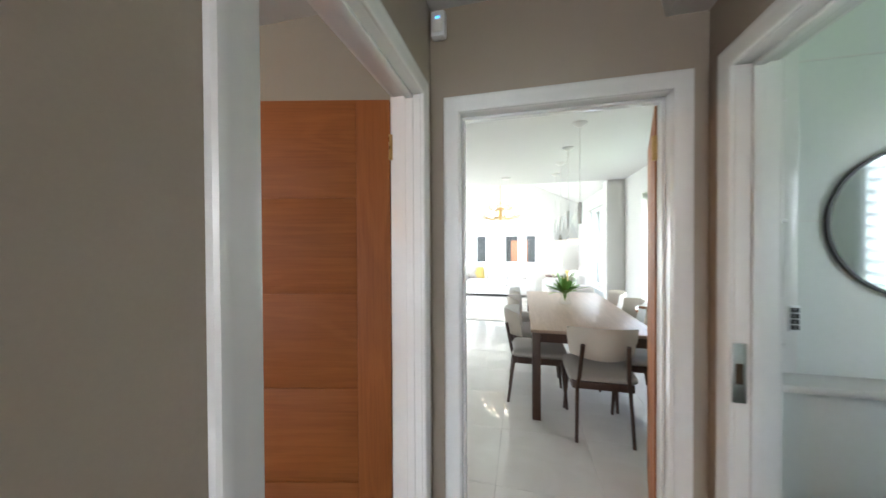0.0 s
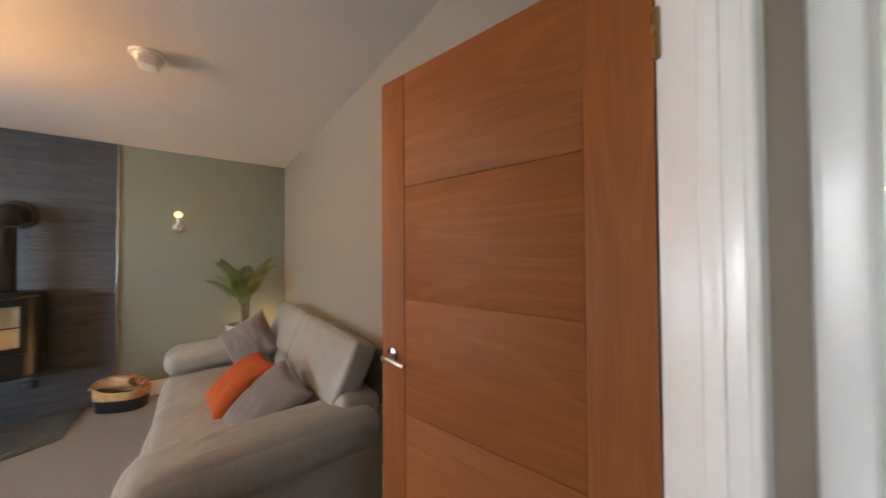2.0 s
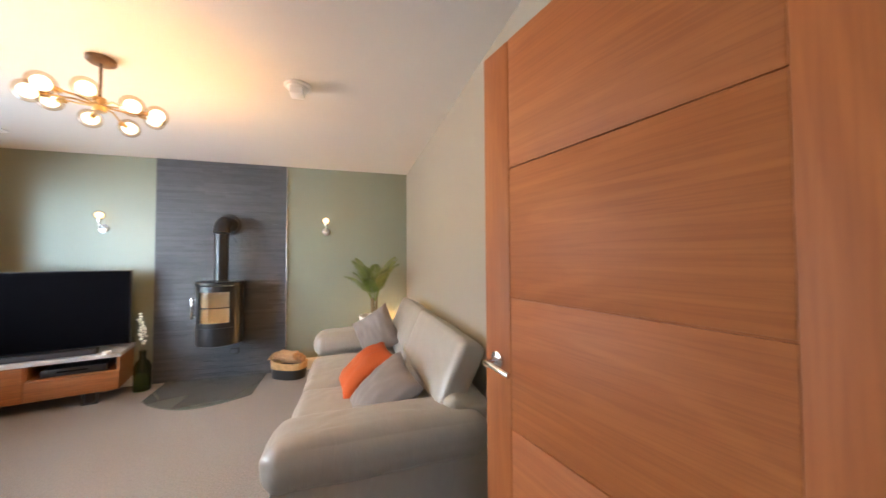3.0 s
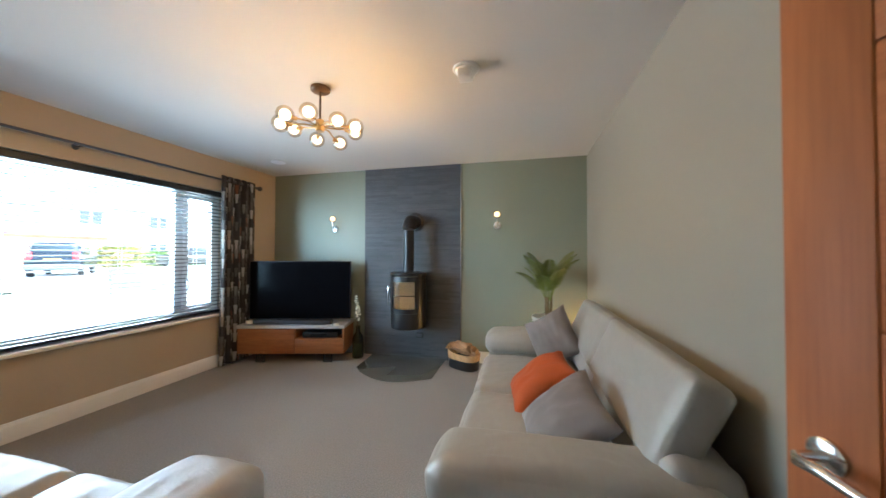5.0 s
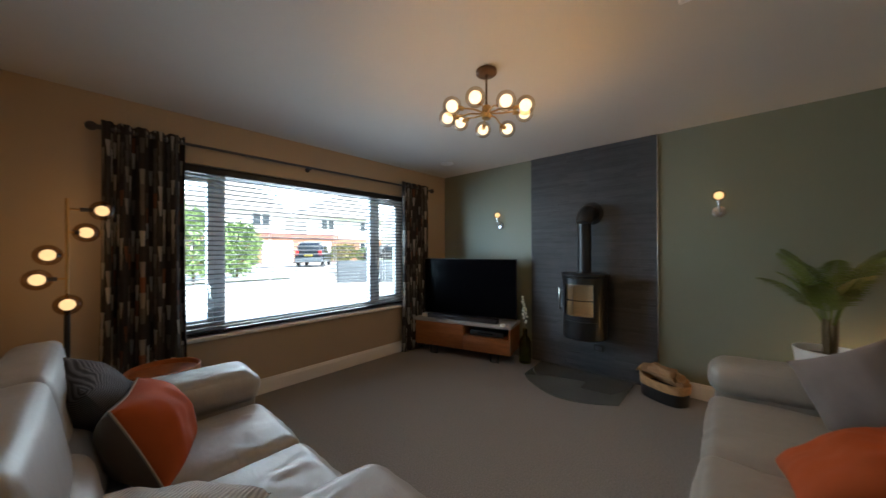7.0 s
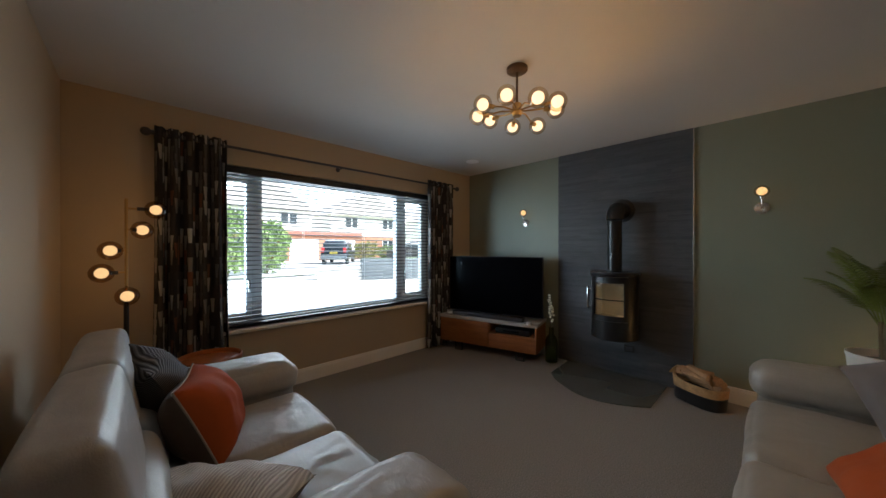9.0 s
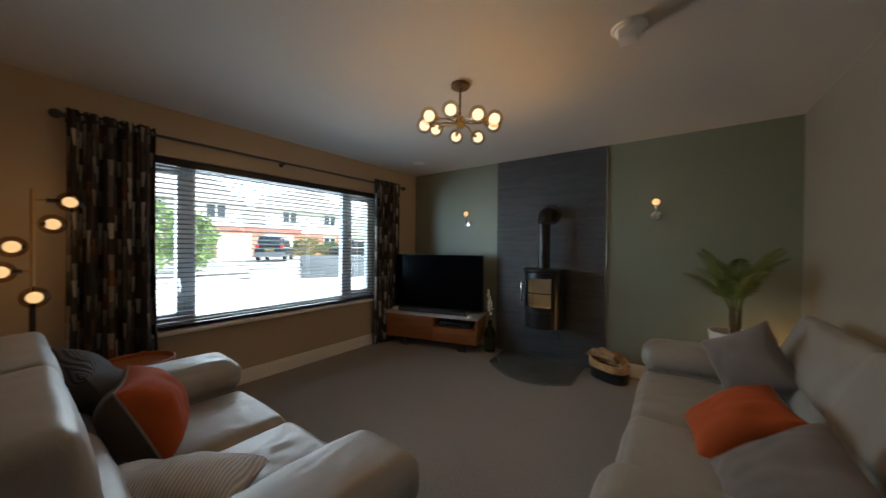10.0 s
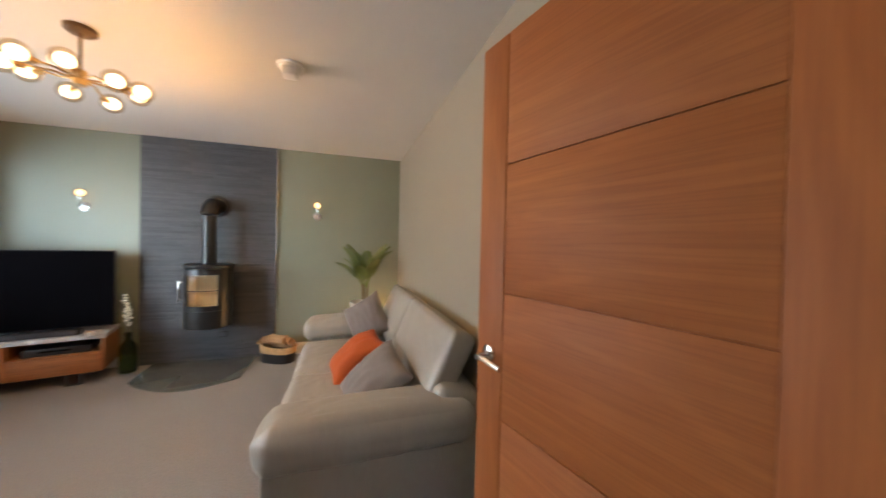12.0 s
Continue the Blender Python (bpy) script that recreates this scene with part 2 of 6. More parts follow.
LEATHER_COOL = leather("pale_grey_leather", (0.36, 0.36, 0.358))


def velvet(name, c, sheen=0.6):
    m = Mat(name, 0.85)
    v = m.mapped()
    a, b = m.noise(v, 6, 4), m.noise(v, 420, 2)
    m.color(m.mix(0.5, m.ramp(a, [(0.3, [x * 0.78 for x in c]), (0.7, [min(1, x * 1.15) for x in c])]), m.ramp(b, [(0.3, [x * 0.85 for x in c]), (0.7, c)])))
    m.b.inputs["Sheen Weight"].default_value = sheen
    m.bump(b, 0.25, 0.002)
    return m.m


VELVET_GREY = velvet("grey_velvet", (0.185, 0.162, 0.15), 0.2)
VELVET_ORANGE = velvet("burnt_orange_velvet", (0.40, 0.070, 0.005), 0.0)


def corded(name, light, dark, pitch):
    m = Mat(name, 0.9)
    w = m.node("ShaderNodeTexWave", Scale=pitch / 6.28, Distortion=0.03, Detail=1.0)
    w.bands_direction = "Y"
    m.link(m.mapped(), w.inputs["Vector"])
    m.color(m.ramp(w.outputs["Fac"], [(0.25, dark), (0.7, light)]))
    m.bump(w.outputs["Fac"], 0.6, 0.006)
    return m.m


CORD_GREY = corded("charcoal_corded_cloth", (0.10, 0.10, 0.105), (0.022, 0.022, 0.026), 240.0)
CORD_PALE = corded("pale_corded_cloth", (0.58, 0.57, 0.56), (0.40, 0.395, 0.39), 180.0)


def carpet():
    m = Mat("grey_beige_carpet", 0.95)
    v = m.mapped()
    a, b, c = m.noise(v, 0.8, 4), m.noise(v, 130, 3, 0.7), m.noise(v, 420, 2)
    big = m.ramp(a, [(0.3, (0.27, 0.254, 0.235)), (0.7, (0.325, 0.306, 0.285))])
    fleck = m.ramp(b, [(0.32, (0.12, 0.113, 0.104)), (0.68, (0.46, 0.435, 0.405))])
    m.color(m.mix(0.62, big, fleck))
    m.bump(m.math("ADD", b, c), 0.7, 0.006)
    return m.m


CARPET = carpet()


def slate():
    m = Mat("split_slate", 0.62)
    v = m.mapped((1, 1, 4))
    info = m.node("ShaderNodeObjectInfo")
    a, b = m.noise(v, 5, 5, 0.65), m.noise(v, 40, 4, 0.65)
    tone = m.ramp(info.outputs["Random"], [(0.0, (0.042, 0.045, 0.051)), (0.55, (0.062, 0.066, 0.073)), (1.0, (0.084, 0.087, 0.094))])
    m.color(m.mix(0.45, tone, m.ramp(a, [(0.3, (0.034, 0.037, 0.043)), (0.7, (0.095, 0.098, 0.105))])))
    m.rough(a, 0.42, 0.75)
    m.bump(m.math("ADD", a, b), 0.55, 0.008)
    return m.m


SLATE = slate()


def hearth_glass():
    m = Mat("hearth_glass", 0.06)
    m.color((0.115, 0.125, 0.115))
    m.b.inputs["Coat Weight"].default_value = 0.6
    m.rough(m.noise(m.mapped(), 9, 3), 0.05, 0.14)
    return m.m


HEARTH = hearth_glass()


def porcelain():
    m = Mat("polished_porcelain", 0.08)
    info = m.node("ShaderNodeObjectInfo")
    v = m.mapped()
    a = m.noise(v, 2.2, 5, 0.6, 0.8)
    base = m.ramp(a, [(0.3, (0.60, 0.58, 0.54)), (0.7, (0.68, 0.665, 0.63))])
    m.color(m.mix(m.math("MULTIPLY", info.outputs["Random"], 0.12), base, (0.56, 0.54, 0.50)))
    m.rough(a, 0.015, 0.04)
    return m.m


TILE = porcelain()
GROUT = surface("grout", (0.33, 0.31, 0.29), 0.9, vary=0.1)


def curtain_cloth():
    """Dark cloth woven with short upright dashes in cream, rust, tan and grey."""
    m = Mat("dash_print_cloth", 0.85)
    sep = m.node("ShaderNodeSeparateXYZ")
    m.link(m.co.outputs["UV"], sep.inputs[0])
    u = m.math("DIVIDE", sep.outputs[0], 0.046)
    col = m.math("FLOOR", u)
    wn1 = m.node("ShaderNodeTexWhiteNoise")
    wn1.noise_dimensions = "1D"
    m.link(col, wn1.inputs["W"])
    v = m.math("ADD", m.math("DIVIDE", sep.outputs[1], 0.115), m.math("MULTIPLY", m.math("MODULO", col, 2.0), 0.5))
    row = m.math("FLOOR", v)
    com = m.node("ShaderNodeCombineXYZ")
    m.link(col, com.inputs[0])
    m.link(row, com.inputs[1])
    pick = m.node("ShaderNodeTexWhiteNoise")
    m.link(com.outputs[0], pick.inputs["Vector"])
    pal = m.ramp(pick.outputs["Value"], [(0.0, (0.014, 0.013, 0.014)), (0.28, (0.11, 0.102, 0.096)), (0.50, (0.022, 0.019, 0.018)), (0.60, (0.50, 0.47, 0.42)), (0.79, (0.20, 0.07, 0.033)), (0.88, (0.27, 0.25, 0.225))], step=True)
    fu, fv = m.math("FRACT", u), m.math("FRACT", v)
    du = m.math("ABSOLUTE", m.math("SUBTRACT", fu, 0.5))
    wide = m.math("ADD", m.math("MULTIPLY", fv, 0.22), 0.24)
    inside = m.math("LESS_THAN", du, wide)
    body = m.mix(inside, (0.012, 0.010, 0.010), pal)
    weave = m.noise(m.mapped(src="UV"), 700, 2)
    m.color(m.mix(0.25, body, m.ramp(weave, [(0.3, (0.01, 0.01, 0.01)), (0.7, (0.07, 0.065, 0.06))])))
    m.bump(weave, 0.3, 0.002)
    return m.m


CURTAIN = curtain_cloth()

# ---- building helpers ----


def thing(name, label, category, place=(0, 0, 0), turn=0.0, group="", kind=""):
    ob = new(name)
    ob.empty_display_size = 0.1
    ob.matrix_basis = pose(*place, 0, 0, turn)
    return tagged(ob, label, category, group, kind)


def finish(bm, name, material, sharp=40):
    me = bpy.data.meshes.new(name)
    bmesh.ops.recalc_face_normals(bm, faces=bm.faces)
    bm.to_mesh(me)
    bm.free()
    me.materials.append(material)
    me.polygons.foreach_set("use_smooth", [True] * len(me.polygons))
    me.set_sharp_from_angle(angle=radians(sharp))
    return me


def part(name, bm, material, parent, label="", sharp=40):
    """One bmesh as one mesh object under a thing or a part."""
    ob = new(name, bm if isinstance(bm, bpy.types.Mesh) else finish(bm, name, material, sharp))
    ob.parent = parent
    return tagged(ob, label)


def solid(name, bm, material, label, category, kind="", sharp=40):
    return tagged(new(name, finish(bm, name, material, sharp)), label, category, kind=kind)


def box(x0, x1, y0, y1, z0, z1, bevel=0.0, bm=None, segs=2):
    own = bmesh.new()
    bmesh.ops.create_cube(own, size=1.0)
    for v in own.verts:
        v.co = Vector(((x0 + x1) / 2 + v.co.x * (x1 - x0), (y0 + y1) / 2 + v.co.y * (y1 - y0), (z0 + z1) / 2 + v.co.z * (z1 - z0)))
    if bevel:
        bmesh.ops.bevel(own, geom=own.edges[:], offset=bevel, segments=segs, profile=0.5, affect="EDGES")
    if bm is None:
        return own
    return join(bm, own)


def join(bm, other, m=None):
    if m is not None:
        other.transform(m)
    me = bpy.data.meshes.new("tmp")
    other.to_mesh(me)
    other.free()
    bm.from_mesh(me)
    bpy.data.meshes.remove(me)
    return bm


def lathe(profile, n=32, m=None):
    """A turned form from (radius, height) pairs."""
    bm = bmesh.new()
    rings = []
    for r, z in profile:
        if r < 1e-5:
            rings.append([bm.verts.new((0, 0, z))])
        else:
            rings.append([bm.verts.new((r * math.cos(2 * math.pi * k / n), r * math.sin(2 * math.pi * k / n), z)) for k in range(n)])
    for a, b in zip(rings, rings[1:]):
        for k in range(n):
            q = [a[k % len(a)], a[(k + 1) % len(a)], b[(k + 1) % len(b)], b[k % len(b)]]
            q = list(dict.fromkeys(q))
            if len(q) > 2:
                bm.faces.new(q)
    if m is not None:
        bm.transform(m)
    return bm


def tube(points, r, n=12, m=None, r_end=None):
    """A round bar along points, with closed ends."""
    pts = [Vector(p) for p in points]
    bm = bmesh.new()
    rings, up = [], None
    for i, p in enumerate(pts):
        d = (pts[min(i + 1, len(pts) - 1)] - pts[max(i - 1, 0)]).normalized()
        if up is None:
            up = d.orthogonal().normalized()
        up = (up - d * up.dot(d)).normalized()
        side = d.cross(up)
        rr = r if r_end is None else r + (r_end - r) * i / (len(pts) - 1)
        rings.append([bm.verts.new(p + rr * (math.cos(2 * math.pi * k / n) * up + math.sin(2 * math.pi * k / n) * side)) for k in range(n)])
    for a, b in zip(rings, rings[1:]):
        for k in range(n):
            bm.faces.new((a[k], a[(k + 1) % n], b[(k + 1) % n], b[k]))
    bm.faces.new(rings[0][::-1])
    bm.faces.new(rings[-1])
    if m is not None:
        bm.transform(m)
    return bm


def ball(r, at=(0, 0, 0), n=20):
    bm = bmesh.new()
    bmesh.ops.create_uvsphere(bm, u_segments=n, v_segments=n // 2 + 2, radius=r)
    bm.transform(Matrix.Translation(at))
    return bm


def soft_box(x0, x1, y0, y1, z0, z1, r, puff=(0, 0, 0), cuts=14, wrinkle=0.0, seed=0, creases=()):
    """An upholstered block: rounded edges, bulging faces, slight creases."""
    bm = bmesh.new()
    bmesh.ops.create_cube(bm, size=2.0)
    bmesh.ops.subdivide_edges(bm, edges=bm.edges[:], cuts=cuts, use_grid_fill=True)
    c = Vector(((x0 + x1) / 2, (y0 + y1) / 2, (z0 + z1) / 2))
    h = Vector(((x1 - x0) / 2, (y1 - y0) / 2, (z1 - z0) / 2))
    r = min(r, *h)
    for v in bm.verts:
        s = v.co.copy()
        p = Vector([math.copysign(abs(s[i]) ** 0.8, s[i]) * h[i] for i in range(3)])
        core = Vector([max(-(h[i] - r), min(h[i] - r, p[i])) for i in range(3)])
        d = p - core
        q = core + d.normalized() * r if d.length > 1e-6 else p
        b = [(1 - s[i] ** 2) for i in range(3)]
        q.x += math.copysign(puff[0] * b[1] * b[2], s.x) if abs(s.x) > 0.99 else 0
        q.y += math.copysign(puff[1] * b[0] * b[2], s.y) if abs(s.y) > 0.99 else 0
        q.z += math.copysign(puff[2] * b[0] * b[1], s.z) if abs(s.z) > 0.99 else 0
        if wrinkle:
            w = noise.noise((q + c) * 4 + Vector((seed, 0, 0))) + 0.6 * (0.6 - abs(noise.noise((q + c) * 9 + Vector((0, seed, 0)))) * 2)
            q += d.normalized() * wrinkle * w if d.length > 1e-6 else Vector((0, 0, wrinkle * w))
        for cx, cy, rad, deep, turn in creases:
            if s.z > 0.99:
                dx, dy = q.x - cx * h.x, q.y - cy * h.y
                fall = math.exp(-(dx * dx + dy * dy) / (rad * rad))
                run = dx * math.cos(turn) + dy * math.sin(turn)
                q.z += deep * fall * math.sin(run * 95 + 5 * noise.noise(Vector((dx * 14, dy * 14, seed))))
        v.co = c + q
    return bm


def pillow(w, h, t, n=22, seed=0, flop=0.0):
    """A scatter cushion lying in its own x-y plane: full in the middle, thin at seams and corners."""
    bm = bmesh.new()
    top, bot = {}, {}
    for i in range(n + 1):
        for j in range(n + 1):
            u, v = 2 * i / n - 1, 2 * j / n - 1
            pinch_u, pinch_v = 1 - 0.09 * (1 - v * v), 1 - 0.09 * (1 - u * u)
            x, y = u * w / 2 * pinch_u, v * h / 2 * pinch_v
            full = max(0.0, (1 - abs(u) ** 2.4) * (1 - abs(v) ** 2.4)) ** 0.5
            gather = 0.010 * math.sin(30 * (x if abs(v) > abs(u) else y) + seed) * max(abs(u), abs(v)) ** 4
            wr = (gather + 0.019 * noise.noise(Vector((x * 8 + seed, y * 8, seed))) + 0.011 * noise.noise(Vector((x * 24 + seed, y * 10, seed)))) * full
            z = t / 2 * full
            bend = flop * (u * u)
            edge = i in (0, n) or j in (0, n)
            top[i, j] = bm.verts.new((x, y, z + wr + bend + (0 if edge else 0.004)))
            bot[i, j] = top[i, j] if edge else bm.verts.new((x, y, -z + wr + bend - 0.004))
    for i in range(n):
        for j in range(n):
            bm.faces.new((top[i, j], top[i + 1, j], top[i + 1, j + 1], top[i, j + 1]))
            q = [bot[i, j], bot[i, j + 1], bot[i + 1, j + 1], bot[i + 1, j]]
            try:
                bm.faces.new(q)
            except ValueError:
                pass
    return bm


def prism(outline, z0, z1, bevel=0.0):
    """An upright prism over an outline in x and y."""
    bm = bmesh.new()
    low = [bm.verts.new((x, y, z0)) for x, y in outline]
    high = [bm.verts.new((x, y, z1)) for x, y in outline]
    bm.faces.new(low[::-1])
    bm.faces.new(high)
    for k in range(len(outline)):
        j = (k + 1) % len(outline)
        bm.faces.new((low[k], low[j], high[j], high[k]))
    if bevel:
        bmesh.ops.bevel(bm, geom=[e for e in bm.edges if abs(e.verts[0].co.z - e.verts[1].co.z) < 1e-6], offset=bevel, segments=2, profile=0.5, affect="EDGES")
    return bm


def moulding(profile, a, b, inward):
    """A run of trim from a to b: the profile's (out, up) pairs stand out along inward."""
    a, b, inward = Vector(a), Vector(b), Vector(inward)
    up = Vector((0, 0, 1)) if abs((b - a).normalized().z) < 0.5 else (b - a).cross(inward).normalized()
    bm = bmesh.new()
    r0 = [bm.verts.new(a + inward * o + up * u) for o, u in profile]
    r1 = [bm.verts.new(b + inward * o + up * u) for o, u in profile]
    n = len(profile)
    for k in range(n):
        bm.faces.new((r0[k], r0[(k + 1) % n], r1[(k + 1) % n], r1[k]))
    bm.faces.new(r0[::-1])
    bm.faces.new(r1)
    return bm


SKIRT = [(0, 0), (0.018, 0), (0.018, 0.105), (0.014, 0.118), (0.008, 0.125), (0.008, 0.135), (0, 0.14)]

# ---- structure ----


def wall(name, label, material, *boxes):
    bm = bmesh.new()
    for b in boxes:
        box(*b, bm=bm)
    return solid(name, bm, material, label, "wall", "structure")


wall("wall_west", "sage green painted chimney wall of the living room", PAINT_GREEN, (-4.26, -4.14, -2.14, 2.15, 0, 2.5))
wall("wall_north", "pale stone painted wall behind the long sofa", PAINT_CREAM, (-4.26, 0.02, 2.15, 2.23, 0, 2.5))
wall("wall_north_back", "pale grey painted dining side of the wall", PAINT_GREY, (-4.26, 0.02, 2.23, 2.32, 0, 2.5), (-3.5, -3.2, 2.32, 2.5, 0, 2.5))
WX0, WX1, WZ0, WZ1 = -3.40, -0.70, 0.64, 2.105
wall("wall_south", "warm beige painted window wall", PAINT_BEIGE, (-4.26, WX0, -2.44, -2.14, 0, 2.5), (WX1, 0.02, -2.44, -2.14, 0, 2.5), (WX0, WX1, -2.44, -2.14, 0, WZ0), (WX0, WX1, -2.44, -2.14, WZ1, 2.5))
DY0, DY1, DZ = 1.212, 2.075, 2.06
wall("wall_east", "warm beige painted living room side of the hall wall", PAINT_BEIGE, (0.02, 0.075, -2.44, DY0, 0, 2.5), (0.02, 0.075, DY1, 2.23, 0, 2.5), (0.02, 0.075, DY0, DY1, DZ, 2.5))
wall("wall_hall_west", "taupe painted hall wall beside the oak door", PAINT_TAUPE, (0.075, 0.13, -1.7, DY0, 0, 2.5), (0.075, 0.13, DY1, 2.2, 0, 2.5), (0.075, 0.13, DY0, DY1, DZ, 2.5))
KX0, KX1 = 0.24, 1.08
wall("wall_hall_north", "taupe painted end wall of the hall", PAINT_TAUPE, (0.075, KX0, 2.2, 2.26, 0, 2.5), (KX1, 1.22, 2.2, 2.26, 0, 2.5), (KX0, KX1, 2.2, 2.26, 2.03, 2.5))
wall("wall_dining_south", "pale grey painted wall round the dining doorway", PAINT_GREY, (0.02, KX0, 2.26, 2.32, 0, 2.5), (KX1, 2.35, 2.26, 2.32, 0, 2.5), (KX0, KX1, 2.26, 2.32, 2.03, 2.5))
CY0, CY1 = 1.25, 2.08
wall("wall_hall_east", "taupe painted hall wall beside the cloakroom", PAINT_TAUPE, (1.17, 1.22, -1.7, CY0, 0, 2.5), (1.17, 1.22, CY1, 2.2, 0, 2.5), (1.17, 1.22, CY0, CY1, 2.03, 2.5))
wall("wall_hall_south", "taupe painted wall closing the hall round the added front door", PAINT_TAUPE, (0.075, 0.25, -1.8, -1.7, 0, 2.5), (1.05, 1.22, -1.8, -1.7, 0, 2.5), (0.25, 1.05, -1.8, -1.7, 2.2, 2.5), (0.25, 1.05, -1.8, -1.7, 0, 0.8))
wall("wall_cloakroom", "white panelled cloakroom walls", PANEL, (1.22, 1.28, 0.3, CY0, 0, 2.5), (1.22, 1.28, CY1, 2.2, 0, 2.5), (1.22, 1.28, CY0, CY1, 2.03, 2.5), (1.22, 2.9, 2.2, 2.26, 0, 2.5), (1.22, 2.72, 0.2, 0.3, 0, 2.5), (2.6, 2.72, 0.3, 0.91, 0, 2.5), (2.6, 2.72, 1.8, 2.2, 0, 2.5), (2.6, 2.72, 0.91, 1.8, 0, 0.95), (2.6, 2.72, 0.91, 1.8, 2.05, 2.5))
solid("ceiling_living", box(-4.26, 0.075, -2.44, 2.23, 2.5, 2.62), CEILING, "white painted living room ceiling", "ceiling", "structure")
solid("ceiling_hall", box(0.075, 2.72, -1.8, 2.26, 2.455, 2.52), CEILING, "white painted hall ceiling", "ceiling", "structure")
bm = bmesh.new()
for x, z in ((0.99, 2.46), (1.03, 2.275), (1.17, 2.275), (1.17, 2.46)):
    bm.verts.new((x, 1.7, z))
for x, z in ((0.99, 2.46), (1.03, 2.275), (1.17, 2.275), (1.17, 2.46)):
    bm.verts.new((x, 2.2, z))
bm.verts.ensure_lookup_table()
v = bm.verts
for q in ((0, 1, 2, 3), (7, 6, 5, 4), (0, 4, 5, 1), (1, 5, 6, 2), (2, 6, 7, 3), (3, 7, 4, 0)):
    bm.faces.new([v[k] for k in q])
solid("bulkhead", bm, CEILING, "white boxed bulkhead under the hall ceiling", "ceiling", "structure")
solid("floor_living", box(-4.26, 0.075, -2.44, 2.23, -0.12, 0), CARPET, "grey beige twist carpet of the living room", "floor", "structure")
solid("floor_hall", box(0.075, 2.72, -1.8, 2.26, -0.12, 0), CARPET, "grey beige carpet of the hall", "floor", "structure")
solid("floor_dining", box(-3.3, 2.35, 2.23, 11.2, -0.12, -0.004), GROUT, "grouted bed under the dining floor tiles", "floor", "structure")

# dining and garden room shell
wall("wall_dining_east", "pale grey painted wall with the dining window", PAINT_GREY, (2.15, 2.35, 2.32, 4.2, 0, 2.6), (2.15, 2.35, 5.86, 7.9, 0, 2.6), (2.15, 2.35, 4.2, 5.86, 0, 0.55), (2.15, 2.35, 4.2, 5.86, 2.15, 2.6), (2.15, 2.35, 9.7, 11.0, 0, 2.6), (2.15, 2.35, 7.9, 9.7, 0, 0.45), (2.15, 2.35, 7.9, 9.7, 2.3, 2.6))
wall("pier", "pale grey painted pier between the two rooms", PAINT_GREY, (1.88, 2.15, 6.62, 6.86, 0, 2.5))
wall("wall_dining_west", "white painted wall beside the glazing", PAINT_GREY, (-3.3, -3.15, 2.5, 6.9, 0, 2.6), (-3.3, -3.15, 6.9, 10.7, 2.6, 2.75), (-3.3, -3.15, 10.7, 11.0, 0, 2.6))
FAR = [(-0.93, -0.53), (-0.39, 0.45), (0.60, 0.98)]
fz0, fz1 = 0.85, 1.77
wall("wall_far", "white painted gable wall with three windows", PAINT_GREY, (-3.3, FAR[0][0], 11.0, 11.2, 0, 4.2), (FAR[0][1], FAR[1][0], 11.0, 11.2, 0, 4.2), (FAR[1][1], FAR[2][0], 11.0, 11.2, 0, 4.2), (FAR[2][1], 2.35, 11.0, 11.2, 0, 4.2), *[(a, b, 11.0, 11.2, 0, fz0) for a, b in FAR], *[(a, b, 11.0, 11.2, fz1, 4.2) for a, b in FAR])
solid("ceiling_dining", box(-3.3, 2.35, 2.32, 6.62, 2.5, 2.62), CEILING, "white painted dining room ceiling", "ceiling", "structure")
bm = box(-3.3, 2.35, 6.55, 6.63, 2.62, 4.3)
solid("bulkhead_vault", bm, CEILING, "white painted upstand where the ceiling rises", "wall", "structure")
bm = bmesh.new()
ridge = (-0.5, 3.9)
for x0, z0 in ((-3.3, 2.68), (2.35, 2.55)):
    q = [bm.verts.new(p) for p in ((x0, 6.6, z0), (ridge[0], 6.6, ridge[1]), (ridge[0], 11.2, ridge[1]), (x0, 11.2, z0))]
    bm.faces.new(q)
r = bmesh.ops.extrude_face_region(bm, geom=bm.faces[:])
bmesh.ops.translate(bm, verts=[g for g in r["geom"] if isinstance(g, bmesh.types.BMVert)], vec=(0, 0, 0.12))
solid("ceiling_vault", bm, CEILING, "white painted vaulted ceiling of the garden room", "ceiling", "structure")


def skirting(name, label, runs):
    bm = bmesh.new()
    for a, b, n in runs:
        join(bm, moulding(SKIRT, a, b, n))
    return solid(name, bm, GLOSS, label, "skirting board", "structure", sharp=50)


skirting("baseboard_living", "cream white moulded skirting board", [((-4.12, -2.14, 0), (0.02, -2.14, 0), (0, 1, 0)), ((-4.14, 0.69, 0), (-4.14, 2.15, 0), (1, 0, 0)), ((-4.14, -2.14, 0), (-4.14, -0.69, 0), (1, 0, 0)), ((-4.12, 2.15, 0), (0.0, 2.15, 0), (0, -1, 0)), ((0.02, -2.12, 0), (0.02, 1.165, 0), (-1, 0, 0))])
skirting("baseboard_hall", "white moulded skirting board of the hall", [((0.13, -1.7, 0), (0.13, 1.168, 0), (1, 0, 0)), ((1.17, -1.7, 0), (1.17, 1.17, 0), (-1, 0, 0))])


